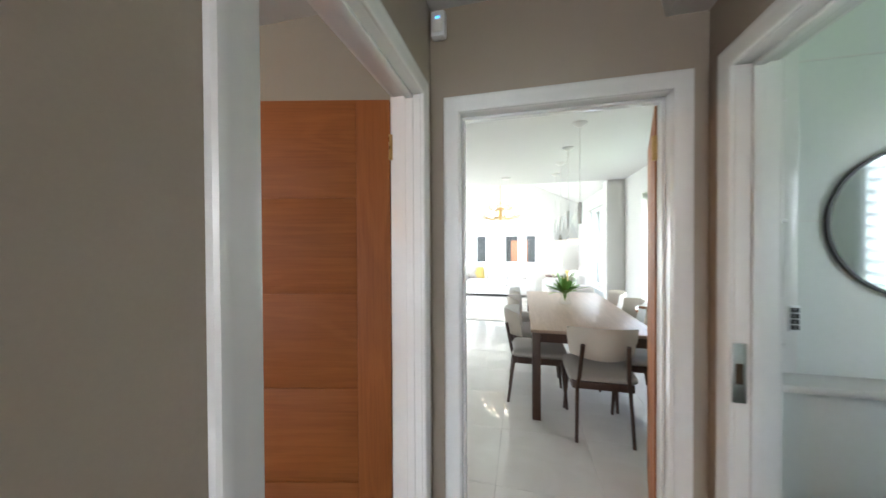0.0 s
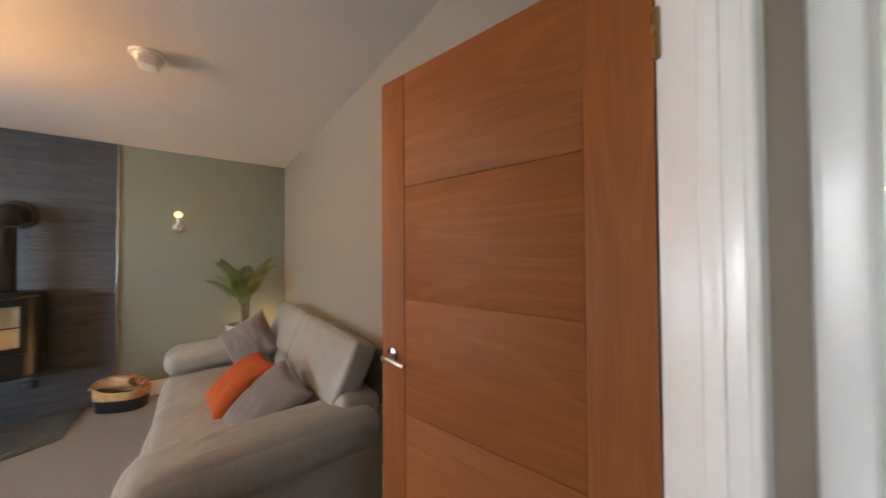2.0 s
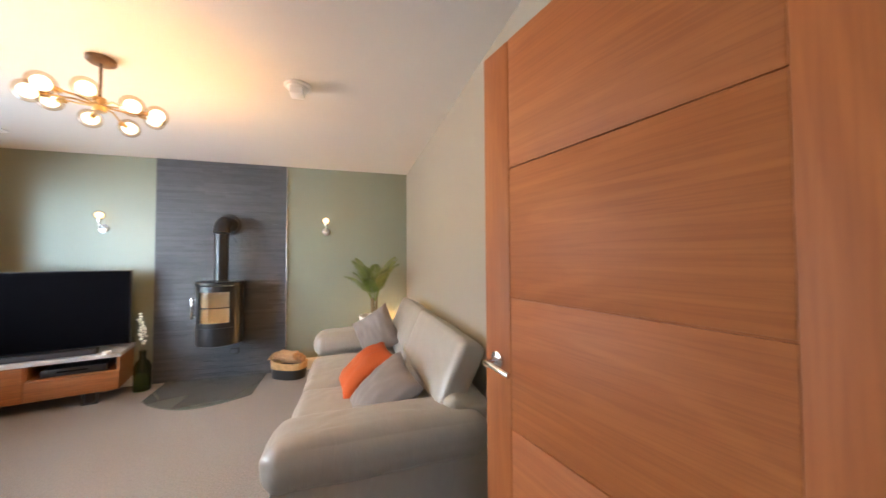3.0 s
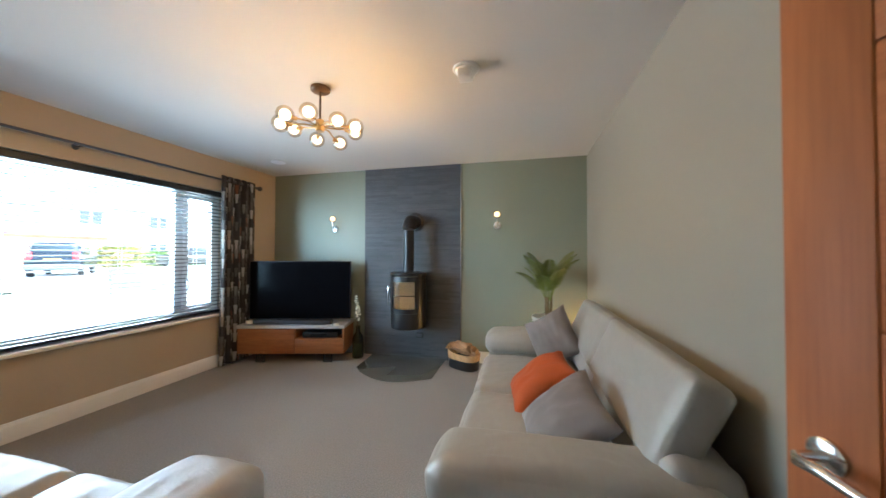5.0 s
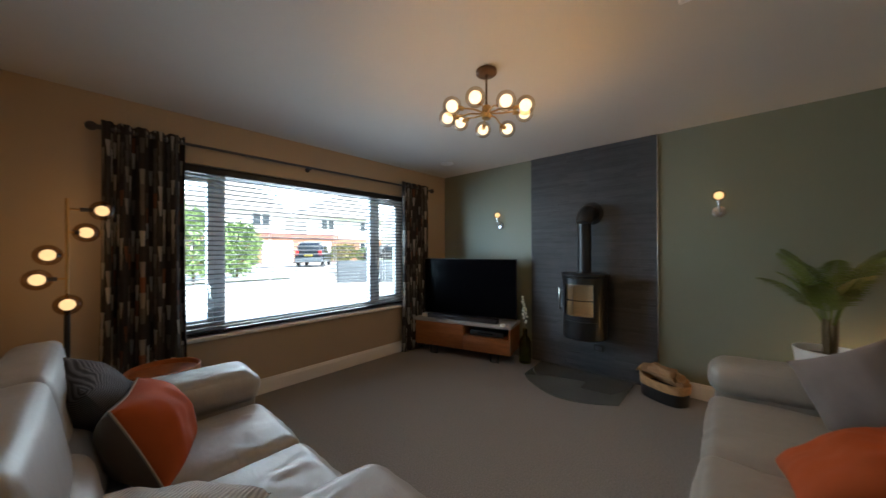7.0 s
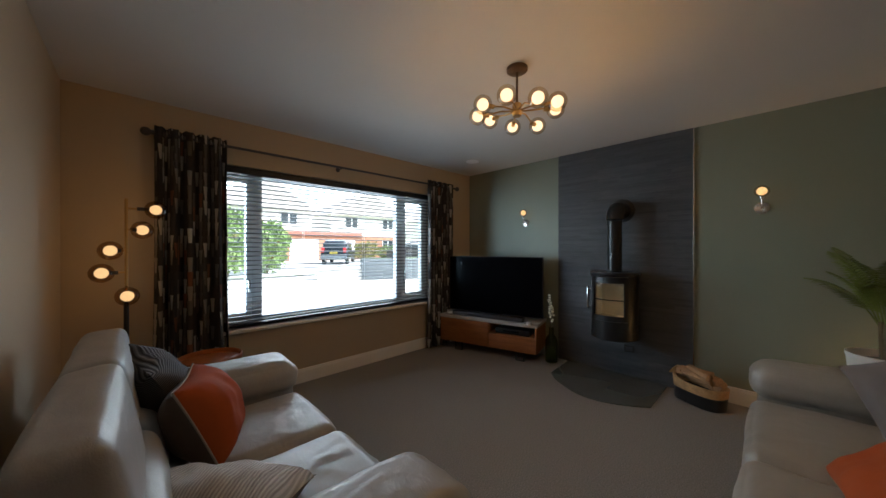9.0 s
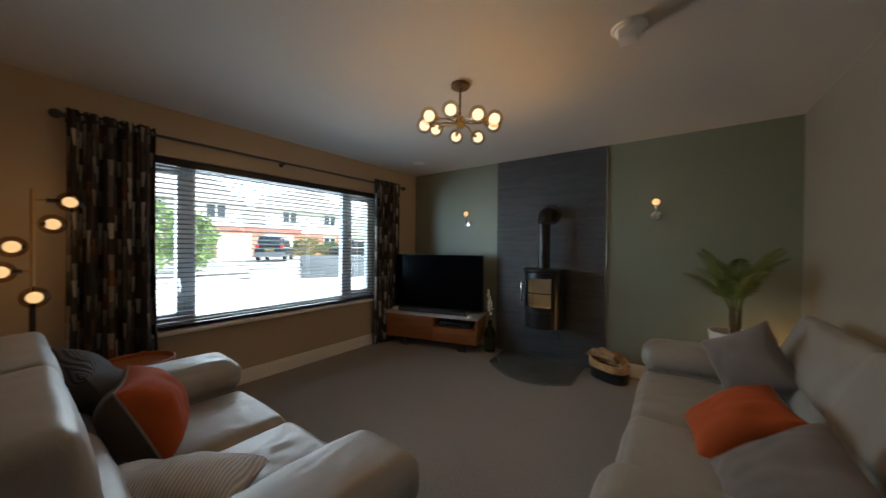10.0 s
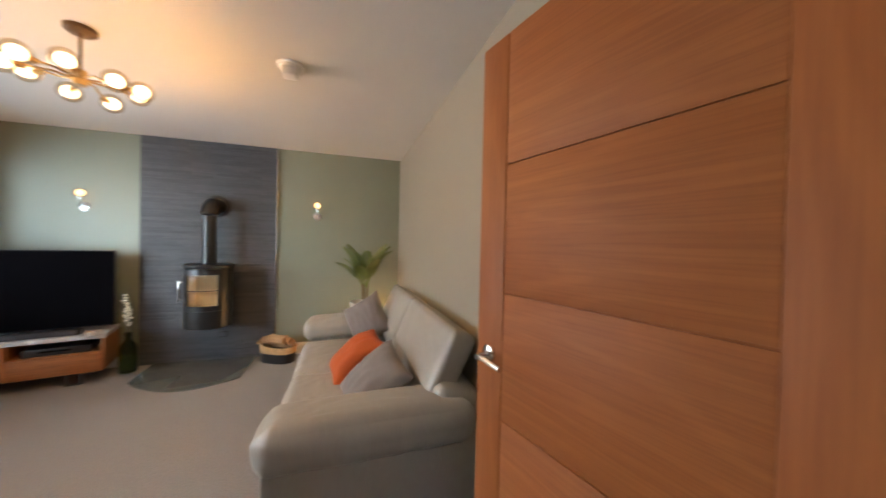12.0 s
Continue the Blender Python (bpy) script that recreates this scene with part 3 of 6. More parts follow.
def door_frame(name, label, place, turn, w, h, t, stop_at=0.0, stop=0.012, wide=0.066):
    """Lining and architraves round an opening w wide; x runs across it, y through the wall."""
    ob = thing(name, label, "door frame", place, turn, kind="structure")
    d = 0.027
    for s in (-1, 1):
        a, b = sorted((s * w / 2, s * (w / 2 + d)))
        jamb = box(a, b, -t / 2 - 0.002, t / 2 + 0.002, 0, h, 0.002)
        a, b = sorted((s * w / 2, s * (w / 2 - stop)))
        box(a, b, stop_at - 0.016, stop_at + 0.016, 0, h - 0.013, 0.003, bm=jamb)
        part("jamb", jamb, GLOSS, ob)
    head = box(-w / 2 - d, w / 2 + d, -t / 2 - 0.002, t / 2 + 0.002, h + 0.001, h + d, 0.002)
    box(-w / 2, w / 2, stop_at - 0.016, stop_at + 0.016, h - 0.013, h, 0.003, bm=head)
    part("head", head, GLOSS, ob)
    aw = 0.066
    for side in (-1, 1):
        face = side * t / 2

        def run(name, pts):
            # stepped and rounded strip; pts give the mitred inner and outer ends
            (i0, o0), (i1, o1) = pts
            bm = bmesh.new()
            prof = [(0.0, 0.0), (0.0, 0.011), (0.05, 0.0145), (0.14, 0.0165), (0.45, 0.0172), (0.72, 0.018), (0.86, 0.0195), (0.95, 0.018), (1.0, 0.012), (1.0, 0.0)]
            ends = []
            for i, o in ((i0, o0), (i1, o1)):
                ends.append([bm.verts.new((i[0] + (o[0] - i[0]) * k, face + side * (out + 0.001), i[1] + (o[1] - i[1]) * k)) for k, out in prof])
            n = len(prof)
            for k in range(n):
                bm.faces.new((ends[0][k], ends[0][(k + 1) % n], ends[1][(k + 1) % n], ends[1][k]))
            bm.faces.new(ends[0][::-1])
            bm.faces.new(ends[1])
            part(name, bm, GLOSS, ob, sharp=25)

        m = 0.003
        xi, zi = w / 2 + m, h + m
        for s in (-1, 1):
            k = wide if s < 0 else aw
            run("architrave", (((s * xi, 0), (s * (xi + k), 0)), ((s * xi, zi), (s * (xi + k), zi + aw))))
        run("architrave", (((-xi, zi), (-xi - wide, zi + aw)), ((xi, zi), (xi + aw, zi + aw))))
    return ob


door_frame("door_frame_living", "white gloss door lining and moulded architrave", (0.075, 1.648, 0), 90, 0.796, 2.03, 0.11, -0.012, 0.004, 0.078)
door_frame("door_frame_dining", "white gloss door frame into the dining room", (0.654, 2.26, 0), 0, 0.788, 2.0, 0.12, 0.0)
door_frame("door_frame_cloakroom", "white gloss door frame of the cloakroom", (1.225, 1.665, 0), 90, 0.776, 2.0, 0.11, 0.0)
keep = thing("strike_plate", "brushed steel strike plate on the cloakroom frame", "strike plate", (1.180, 2.0525, 1.03), 0)
part("plate", box(-0.019, 0.019, -0.003, 0.0, -0.095, 0.095, 0.001), CHROME, keep)
# no hole is cut: a raised brown block gives the recess's shade
part("latch_shade", box(-0.010, 0.010, -0.0045, -0.003, -0.035, 0.03, 0.001), BRONZE, keep, "thin brown block, coloured as the shade in the latch recess")


def lever(parent, x, z, face, inward, s):
    """Rose and curved lever of a door, on the side s, pointing along inward."""
    rose = part("handle_rose", lathe([(0, 0), (0.026, 0), (0.026, 0.006), (0.022, 0.009), (0, 0.009)], 28, Matrix.Translation((x, face, z)) @ pose(0, 0, 0, -90 * s)), CHROME, parent)
    pts = [(x, face + s * 0.008, z), (x, face + s * 0.046, z), (x + inward * 0.010, face + s * 0.056, z), (x + inward * 0.045, face + s * 0.059, z + 0.004), (x + inward * 0.115, face + s * 0.057, z - 0.004)]
    part("handle_lever", tube(pts, 0.0085, 14), CHROME, rose, "polished chrome lever")


def oak_door(name, label, place, turn, w=0.80, h=2.013):
    """Hinge edge at the origin, leaf along +x, hall face at -y; grooved panels between stiles."""
    ob = thing(name, label, "door", place, turn, kind="structure")
    t, sw = 0.040, 0.12
    part("core", box(0.004, w - 0.004, -t + 0.006, -0.006, 0.012, h + 0.004), OAK, ob)
    part("stile", box(0, 0.135, -t, 0, 0.008, h + 0.008, 0.002), OAK_UP, ob)
    part("stile", box(w - sw + 0.003, w, -t, 0, 0.008, h + 0.008, 0.002), OAK_UP, ob)
    cuts = [0.008, 0.482, 0.865, 1.247, 1.629, h + 0.008]
    for a, b in zip(cuts, cuts[1:]):
        lo, hi = a + (0.0025 if a > 0.1 else 0), b - (0.0025 if b < 1.9 else 0)
        part("door_panel", box(0.1352, w - sw, -t, 0, lo, hi, 0.0014), OAK, ob)
    for z in (0.23, 1.83):
        hinge = bmesh.new()
        join(hinge, tube([(-0.004, 0.004, z - 0.05), (-0.004, 0.004, z + 0.05)], 0.007, 12))
        box(-0.0025, 0.0, -0.032, 0.004, z - 0.05, z + 0.05, bm=hinge)
        box(-0.012, -0.008, -0.05, 0.004, z - 0.05, z + 0.05, bm=hinge)
        part("hinge", hinge, BRASS, ob)
    lever(ob, w - 0.060, 1.05, -t, -1, -1)
    lever(ob, w - 0.060, 1.05, 0, -1, 1)
    part("latch_plate", box(w, w + 0.001, -0.03, -0.01, 0.96, 1.08), CHROME, ob)
    return ob


oak_door("door_living", "warm oak veneer flush door with grooved panels, standing open", (0.003, 2.046, 0), 180 + 13.2, w=0.838)
oak_door("door_dining", "warm oak veneer door standing open into the dining room", (1.045, 2.335, 0), 73)

# ---- window of the living room ----
win = thing("window_1", "wide grey framed window with two side casements", "window", (0, 0, 0), kind="structure")


def bar_frame(parent, name, x0, x1, z0, z1, y0, y1, w, material, label=""):
    bm = bmesh.new()
    box(x0, x0 + w, y0, y1, z0, z1, 0.004, bm=bm)
    box(x1 - w, x1, y0, y1, z0, z1, 0.004, bm=bm)
    box(x0 + w, x1 - w, y0, y1, z1 - w, z1, 0.004, bm=bm)
    box(x0 + w, x1 - w, y0, y1, z0, z0 + w, 0.004, bm=bm)
    return part(name, bm, material, parent, label)


bar_frame(win, "window_frame", WX0, WX1, WZ0 + 0.002, WZ1, -2.40, -2.33, 0.055, PVC_GREY)
for x in (-1.205, -2.915):
    part("mullion", box(x - 0.045, x + 0.045, -2.40, -2.325, WZ0 + 0.057, WZ1 - 0.055, 0.004), PVC_GREY, win)
for a, b in ((WX0 + 0.055, -2.96), (-2.87, -1.25), (-1.16, WX1 - 0.055)):
    if b - a < 1:
        sash = bar_frame(win, "sash", a + 0.002, b - 0.002, WZ0 + 0.059, WZ1 - 0.057, -2.385, -2.315, 0.05, PVC_GREY)
        hx = b - 0.03 if b < -2 else a + 0.03
        part("window_handle", join(box(hx - 0.012, hx + 0.012, -2.315, -2.295, 1.0, 1.06, 0.004), box(hx - 0.009, hx + 0.009, -2.297, -2.283, 0.93, 1.05, 0.004)), CHROME, sash)
    pane = part("pane", box(a + 0.02, b - 0.02, -2.362, -2.356, WZ0 + 0.05, WZ1 - 0.07), PANE, win)
    pane.visible_shadow = False
sill = box(WX0 - 0.05, WX1 + 0.05, -2.33, -2.085, WZ0 - 0.035, WZ0 + 0.0, 0.008)
part("window_sill", sill, GLOSS, win, "white painted window board")

blind = thing("venetian_blind", "wide venetian blind with thin slats, hung open", "blind", (0, 0, 0))
part("headrail", box(WX0 + 0.015, WX1 - 0.015, -2.235, -2.165, WZ1 - 0.065, WZ1 - 0.003, 0.003), BLACK, blind, "black headrail")
SLAT = surface("slat_enamel", (0.07, 0.072, 0.075), 0.5, vary=0.1, bump=0.02)
bm = bmesh.new()
prof = [(-0.024, -0.003), (-0.012, 0.0005), (0, 0.0018), (0.012, 0.0005), (0.024, -0.003)]
top = [[bm.verts.new((x, y, z + 0.0018)) for y, z in prof] for x in (WX0 + 0.02, WX1 - 0.02)]
low = [[bm.verts.new((x, y, z - 0.0018)) for y, z in prof] for x in (WX0 + 0.02, WX1 - 0.02)]
for k in range(4):
    bm.faces.new((top[0][k], top[0][k + 1], top[1][k + 1], top[1][k]))
    bm.faces.new((low[0][k], low[1][k], low[1][k + 1], low[0][k + 1]))
for e in (0, 1):
    bm.faces.new(top[e] + low[e][::-1])
bm.faces.new((top[0][0], top[1][0], low[1][0], low[0][0]))
bm.faces.new((top[0][4], low[0][4], low[1][4], top[1][4]))
slat_mesh = finish(bm, "slat", SLAT)
n_slats = 32
for k in range(n_slats):
    s = part("slat", slat_mesh, SLAT, blind)
    s.matrix_basis = pose(0, -2.2, WZ0 + 0.055 + k * (WZ1 - WZ0 - 0.145) / (n_slats - 1), 7 + random.uniform(-1, 1), 0, random.uniform(-0.03, 0.03))
part("bottom_rail", box(WX0 + 0.02, WX1 - 0.02, -2.225, -2.175, WZ0 + 0.010, WZ0 + 0.028, 0.004), BLACK, blind, "black bottom rail")
for x in (-3.0, -2.3, -1.6, -0.9):
    part("ladder_cord", join(tube([(x, -2.177, WZ0 + 0.028), (x, -2.177, WZ1 - 0.06)], 0.0012, 6), tube([(x, -2.223, WZ0 + 0.028), (x, -2.223, WZ1 - 0.06)], 0.0012, 6)), UPVC, blind)
    part("cord_button", box(x - 0.008, x + 0.008, -2.226, -2.172, WZ0 + 0.002, WZ0 + 0.011, 0.002), CHROME, blind)

rod = thing("curtain_pole", "dark metal curtain pole with ball finials", "curtain pole", (0, 0, 0))
part("pole", tube([(-0.42, -2.05, 2.235), (-3.74, -2.05, 2.235)], 0.0115, 16), GUNMETAL, rod)
for x in (-0.40, -3.76):
    part("finial", join(ball(0.032, (x, -2.05, 2.235), 20), tube([(x, -2.05, 2.235), (x + (0.05 if x < -2 else -0.05), -2.05, 2.235)], 0.017, 14)), GUNMETAL, rod)
for x in (-0.47, -1.95, -3.69):
    part("bracket", join(tube([(x, -2.137, 2.225), (x, -2.06, 2.225)], 0.008, 10), lathe([(0, 0), (0.024, 0), (0.02, 0.008), (0, 0.008)], 20, pose(x, -2.138, 2.225, -90))), GUNMETAL, rod)


def curtain(x0, x1, folds, seed, flare=0.0):
    """An eyelet curtain drawn back: deep regular pleats, two-sided cloth with thickness."""
    ob = thing("curtain", "dark eyelet curtain printed with short cream and rust dashes", "curtain", (0, 0, 0), group="curtains at the window")
    rng = random.Random(seed)
    nu, nv = folds * 12, 26
    bm = bmesh.new()
    uv = bm.loops.layers.uv.new("UVMap")
    jit = [rng.uniform(0.75, 1.2) for _ in range(folds + 2)]
    grid, length, last = {}, 0.0, None
    us = []
    for i in range(nu + 1):
        k = i / nu
        ph = 2 * math.pi * folds * k
        x, y = x0 + (x1 - x0) * k, 0.042 * math.sin(ph) * jit[int(k * folds)]
        if last:
            length += math.dist((x, y), last)
        last = (x, y)
        us.append(length)
    for i in range(nu + 1):
        k = i / nu
        ph = 2 * math.pi * folds * k
        a = jit[min(int(k * folds), folds)]
        for j in range(nv + 1):
            h = j / nv
            amp = 0.034 + 0.014 * (1 - h)
            z = 0.025 + (2.285 - 0.025) * h
            mid = (x0 + x1) / 2
            spread = 1 + flare * (1 - h) ** 2
            x = mid + (x0 + (x1 - x0) * k - mid) * spread + 0.010 * math.sin(ph * 0.5 + 3 * h + seed) * (1 - h)
            y = -2.05 + amp * math.sin(ph) * (a if h < 0.9 else 1) + 0.008 * noise.noise(Vector((k * 6, h * 4, seed)))
            if j == nv:
                z += 0.006 * math.cos(ph * 2)
            grid[i, j] = bm.verts.new((x, y, z))
    for i in range(nu):
        for j in range(nv):
            f = bm.faces.new((grid[i, j], grid[i + 1, j], grid[i + 1, j + 1], grid[i, j + 1]))
            for lp, (a, b) in zip(f.loops, ((i, j), (i + 1, j), (i + 1, j + 1), (i, j + 1))):
                lp[uv].uv = (us[a], 2.26 * b / nv)
    cloth = part("cloth", bm, CURTAIN, ob, sharp=80)
    mod = cloth.modifiers.new("thick", "SOLIDIFY")
    mod.thickness = 0.003
    for i in range(folds * 2):
        x = x0 + (x1 - x0) * (i + 0.5) / (folds * 2)
        part("eyelet", lathe([(0.014, -0.003), (0.026, -0.003), (0.026, 0.003), (0.014, 0.003), (0.014, -0.003)], 18, pose(x, -2.05, 2.235, 0, 90, 0)), CHROME, ob)
    return ob


curtain(-0.45, -0.91, 5, 2, 0.06)
curtain(-3.19, -3.68, 5, 9, 0.05)

# ---- slate panel ----
rng = random.Random(5)
slate_panel = thing("slate_panel", "dark split-face slate cladding behind the stove", "slate cladding", (-4.139, 0, 0), kind="structure")
z = 0.0
while z < 2.495:
    h = min(rng.choice((0.024, 0.03, 0.036)), 2.498 - z)
    y = -0.662
    while y < 0.664:
        w = min(rng.uniform(0.16, 0.5), 0.666 - y)
        if 0.666 - y - w < 0.06:
            w = 0.666 - y
        part("slate_strip", box(0, 0.017 + rng.uniform(-0.003, 0.003), y, y + w - 0.0006, z, z + h - 0.0005), SLATE, slate_panel, sharp=20)
        y += w
    z += h
bm = box(-4.139, -4.114, 0.667, 0.675, 0.0, 2.498, 0.001)
solid("slate_edge_trim", bm, CHROME, "thin bright metal edge trim beside the slate", "trim", "structure")

# ---- stove, hearth and log basket ----
SX, SY = -3.88, 0.06


def stove():
    ob = thing("wood_stove", "black wall-hung cylindrical wood stove with a glass door", "stove", (SX, SY, 0))

    def shell(r, z0, z1, a0, a1, t=0.012, n=40):
        bm = bmesh.new()
        ring = []
        for k in range(n + 1):
            a = radians(a0 + (a1 - a0) * k / n)
            c, s = math.cos(a), math.sin(a)
            ring.append([bm.verts.new((rr * c, rr * s, z)) for rr, z in ((r, z0), (r, z1), (r - t, z1), (r - t, z0))])
        for a, b in zip(ring, ring[1:]):
            for k in range(4):
                bm.faces.new((a[k], a[(k + 1) % 4], b[(k + 1) % 4], b[k]))
        bm.faces.new(ring[0])
        bm.faces.new(ring[-1][::-1])
        return bm

    R = 0.212
    part("back_box", box(-0.235, -0.10, -0.16, 0.16, 0.47, 1.10, 0.01), BLACK_IRON, ob)
    part("lower_shell", shell(R, 0.462, 0.645, -150, 150), BLACK_IRON, ob)
    part("bottom_plate", lathe([(0, 0.452), (R - 0.02, 0.452), (R, 0.462), (R, 0.47), (0, 0.47)], 48), BLACK_IRON, ob)
    part("side_shell", shell(R, 0.645, 1.085, 52, 150), BLACK_IRON, ob)
    part("side_shell", shell(R, 0.645, 1.085, -150, -52), BLACK_IRON, ob)
    part("top_plate", lathe([(0, 1.085), (R + 0.012, 1.085), (R + 0.016, 1.092), (R + 0.016, 1.115), (R + 0.008, 1.124), (0, 1.124)], 48), BLACK_IRON, ob)
    door = part("fire_door", join(shell(R + 0.006, 0.65, 0.70, -52, 52), join(shell(R + 0.006, 1.02, 1.08, -52, 52), join(shell(R + 0.006, 0.70, 1.02, -52, -40), shell(R + 0.006, 0.70, 1.02, 40, 52)))), BLACK_IRON, ob)
    part("door_glass", shell(R + 0.003, 0.70, 1.02, -40, 40, 0.004), STOVE_GLASS, door).visible_shadow = False
    part("glass_bar", shell(R + 0.008, 0.852, 0.862, -40, 40, 0.006), BLACK_IRON, door)
    a = radians(-66)
    x, y = (R + 0.034) * math.cos(a), (R + 0.034) * math.sin(a)
    part("door_handle", join(box(x - 0.016, x + 0.016, y - 0.006, y + 0.006, 0.735, 0.965, 0.003), join(tube([(x * 0.88, y * 0.88, 0.76), (x, y, 0.76)], 0.006, 8), tube([(x * 0.88, y * 0.88, 0.94), (x, y, 0.94)], 0.006, 8))), CHROME, door, "bright steel handle")
    part("fire_lining", join(box(-0.098, -0.06, -0.15, 0.15, 0.66, 1.07, 0.004), join(box(-0.06, 0.10, -0.168, -0.14, 0.66, 1.07, 0.004), join(box(-0.06, 0.10, 0.14, 0.168, 0.66, 1.07, 0.004), box(-0.1, 0.15, -0.16, 0.16, 0.648, 0.67, 0.004)))), FIREBRICK, ob, "pale firebrick lining")
    part("baffle", box(-0.06, 0.1, -0.138, 0.138, 0.995, 1.012, 0.003), FIREBRICK, ob)
    pipe = part("flue_pipe", lathe([(0, 1.12), (0.078, 1.12), (0.078, 1.135), (0.066, 1.138), (0.066, 1.30), (0.068, 1.302), (0.068, 1.312), (0.066, 1.314), (0.066, 1.64), (0, 1.64)], 36), BLACK_IRON, ob)
    arc = [(-0.11 + 0.11 * math.cos(radians(a)), 0, 1.655 + 0.11 * math.sin(radians(a))) for a in range(0, 91, 10)] + [(-0.20, 0, 1.765), (-0.245, 0, 1.765)]
    part("flue_elbow", tube(arc, 0.080, 28), BLACK_IRON, pipe)
    part("wall_rosette", lathe([(0.09, 0), (0.125, 0), (0.125, 0.01), (0.09, 0.014)], 36, pose(-0.24, 0, 1.765, 0, 90, 0)), BLACK_IRON, pipe)
    part("mounting_rail", box(-0.25, -0.2, -0.10, 0.10, 0.40, 0.50, 0.005), BLACK_IRON, ob)
    return ob


stove()
tagged(new("hearth_plate", finish(prism([(-4.118, -0.53), (-3.60, -0.49), (-3.50, -0.40)] + [(-3.50 + 0.20 * math.sin(math.pi * k / 16), -0.40 + 0.87 * k / 16) for k in range(1, 16)] + [(-3.50, 0.47), (-4.118, 0.47)], 0.001, 0.013, 0.003), "hearth_plate", HEARTH)), "dark tinted glass hearth plate with a curved front", "hearth plate")
vent = thing("air_inlet", "black square air inlet low on the slate", "vent", (-4.112, 0.13, 0.30))
part("frame", box(0, 0.012, -0.05, 0.05, -0.035, 0.035, 0.004), BLACK, vent)
part("flap", box(0.012, 0.016, -0.035, 0.035, -0.022, 0.022, 0.002), GUNMETAL, vent)


def basket():
    ob = thing("log_basket", "boat-shaped wicker log basket with a black lower half", "basket", (-3.93, 0.74, 0.0), 62)

    def hull(z0, z1, s0, s1, t):
        bm = bmesh.new()
        n = 40
        rows = []
        for z, s, inn in ((z0, s0, 0), (z1, s1, 0), (z1 + 0.0, s1, t), (z0 + 0.01, s0, t)):
            row = []
            for k in range(n):
                a = 2 * math.pi * k / n
                cx, cy = math.cos(a), math.sin(a)
                x = math.copysign(abs(cx) ** 0.75, cx) * (0.20 * s - inn)
                y = math.copysign(abs(cy) ** 0.75, cy) * (0.125 * s - inn)
                lift = 0.055 * max(0, -x / 0.2) ** 2 if z > z0 + 0.02 else 0
                row.append(bm.verts.new((x, y, z + lift)))
            rows.append(row)
        rows.append(rows[0])
        for a, b in zip(rows, rows[1:]):
            for k in range(n):
                bm.faces.new((a[k], a[(k + 1) % n], b[(k + 1) % n], b[k]))
        return bm

    part("lower_weave", hull(0.004, 0.112, 0.95, 1.0, 0.012), BLACK, ob, "black woven lower half")
    part("upper_weave", hull(0.112, 0.185, 1.005, 1.05, 0.016), WICKER, ob, "natural wicker upper half")
    arch = [(-0.205 + 0.012 * math.sin(math.pi * k / 12), -0.085 + 0.17 * k / 12, 0.205 + 0.055 * math.sin(math.pi * k / 12)) for k in range(13)]
    part("handle", tube(arch, 0.009, 10), WICKER, ob, "wicker handle hoop")
    part("basket_floor", box(-0.15, 0.15, -0.08, 0.08, 0.006, 0.016), BLACK, ob)
    return ob


basket()
rng = random.Random(3)
for k in range(11):
    log = thing("firewood_log", "split firewood log with pale ends in the basket", "firewood", (-3.93 + rng.uniform(-0.05, 0.05), 0.74 + rng.uniform(-0.06, 0.06), 0.168 + 0.017 * (k // 2)), 62 + rng.uniform(-35, 35), group="logs in the basket")
    ring = [(0.038 * (1 + rng.uniform(-0.25, 0.2)) * math.cos(a), 0.034 * (1 + rng.uniform(-0.25, 0.2)) * math.sin(a)) for a in (0.2, 1.1, 2.0, 3.1, 4.0, 5.2)]
    bm = prism(ring, -0.13 + rng.uniform(0, 0.03), 0.13, 0.004)
    bm.transform(pose(0, 0, 0.02, 90, 0, 90))
    part("wood", bm, LOG, log)

# ---- television corner ----
TVA = 14.75
tvs = thing("tv_stand", "low tv cabinet with orange wood drawers and pale grey top", "tv stand", (-3.562, -1.337, 0), TVA)
# local y runs along the front, local x out into the room
part("top", box(-0.44, 0.015, -0.692, 0.637, 0.425, 0.465, 0.004), CONCRETE_TOP, tvs, "pale grey stone-effect top")
part("carcass", join(box(-0.43, 0.0, -0.68, 0.625, 0.115, 0.14, 0.003), join(box(-0.43, -0.41, -0.68, 0.625, 0.14, 0.425), join(box(-0.41, 0.0, -0.68, -0.66, 0.14, 0.425), join(box(-0.41, 0.0, 0.605, 0.625, 0.14, 0.425), join(box(-0.41, 0.0, 0.01, 0.03, 0.14, 0.425), box(-0.41, 0.0, 0.03, 0.605, 0.285, 0.30)))))), CABINET, tvs)
part("drawer_front", box(0.0, 0.018, -0.68, 0.018, 0.117, 0.422, 0.003), CABINET, tvs)
part("drawer_front", box(0.0, 0.018, 0.022, 0.625, 0.117, 0.29, 0.003), CABINET, tvs)
for x in (-0.36, -0.03):
    for y in (-0.42, 0.42):
        part("leg", join(box(x - 0.012, x + 0.012, y - 0.055, y - 0.04, 0.0, 0.115, 0.002), join(box(x - 0.012, x + 0.012, y + 0.04, y + 0.055, 0.0, 0.115, 0.002), box(x - 0.012, x + 0.012, y - 0.04, y + 0.04, 0.0, 0.012, 0.002))), GUNMETAL, tvs, "grey metal sled leg")
box_av = thing("media_player", "black media player in the cabinet's open bay", "media player", (-3.562, -1.337, 0.301), TVA)
part("case", box(-0.30, -0.03, 0.10, 0.53, 0.0, 0.065, 0.004), BLACK, box_av)
part("display_bar", box(-0.03, -0.029, 0.2, 0.4, 0.03, 0.045), SCREEN, box_av)
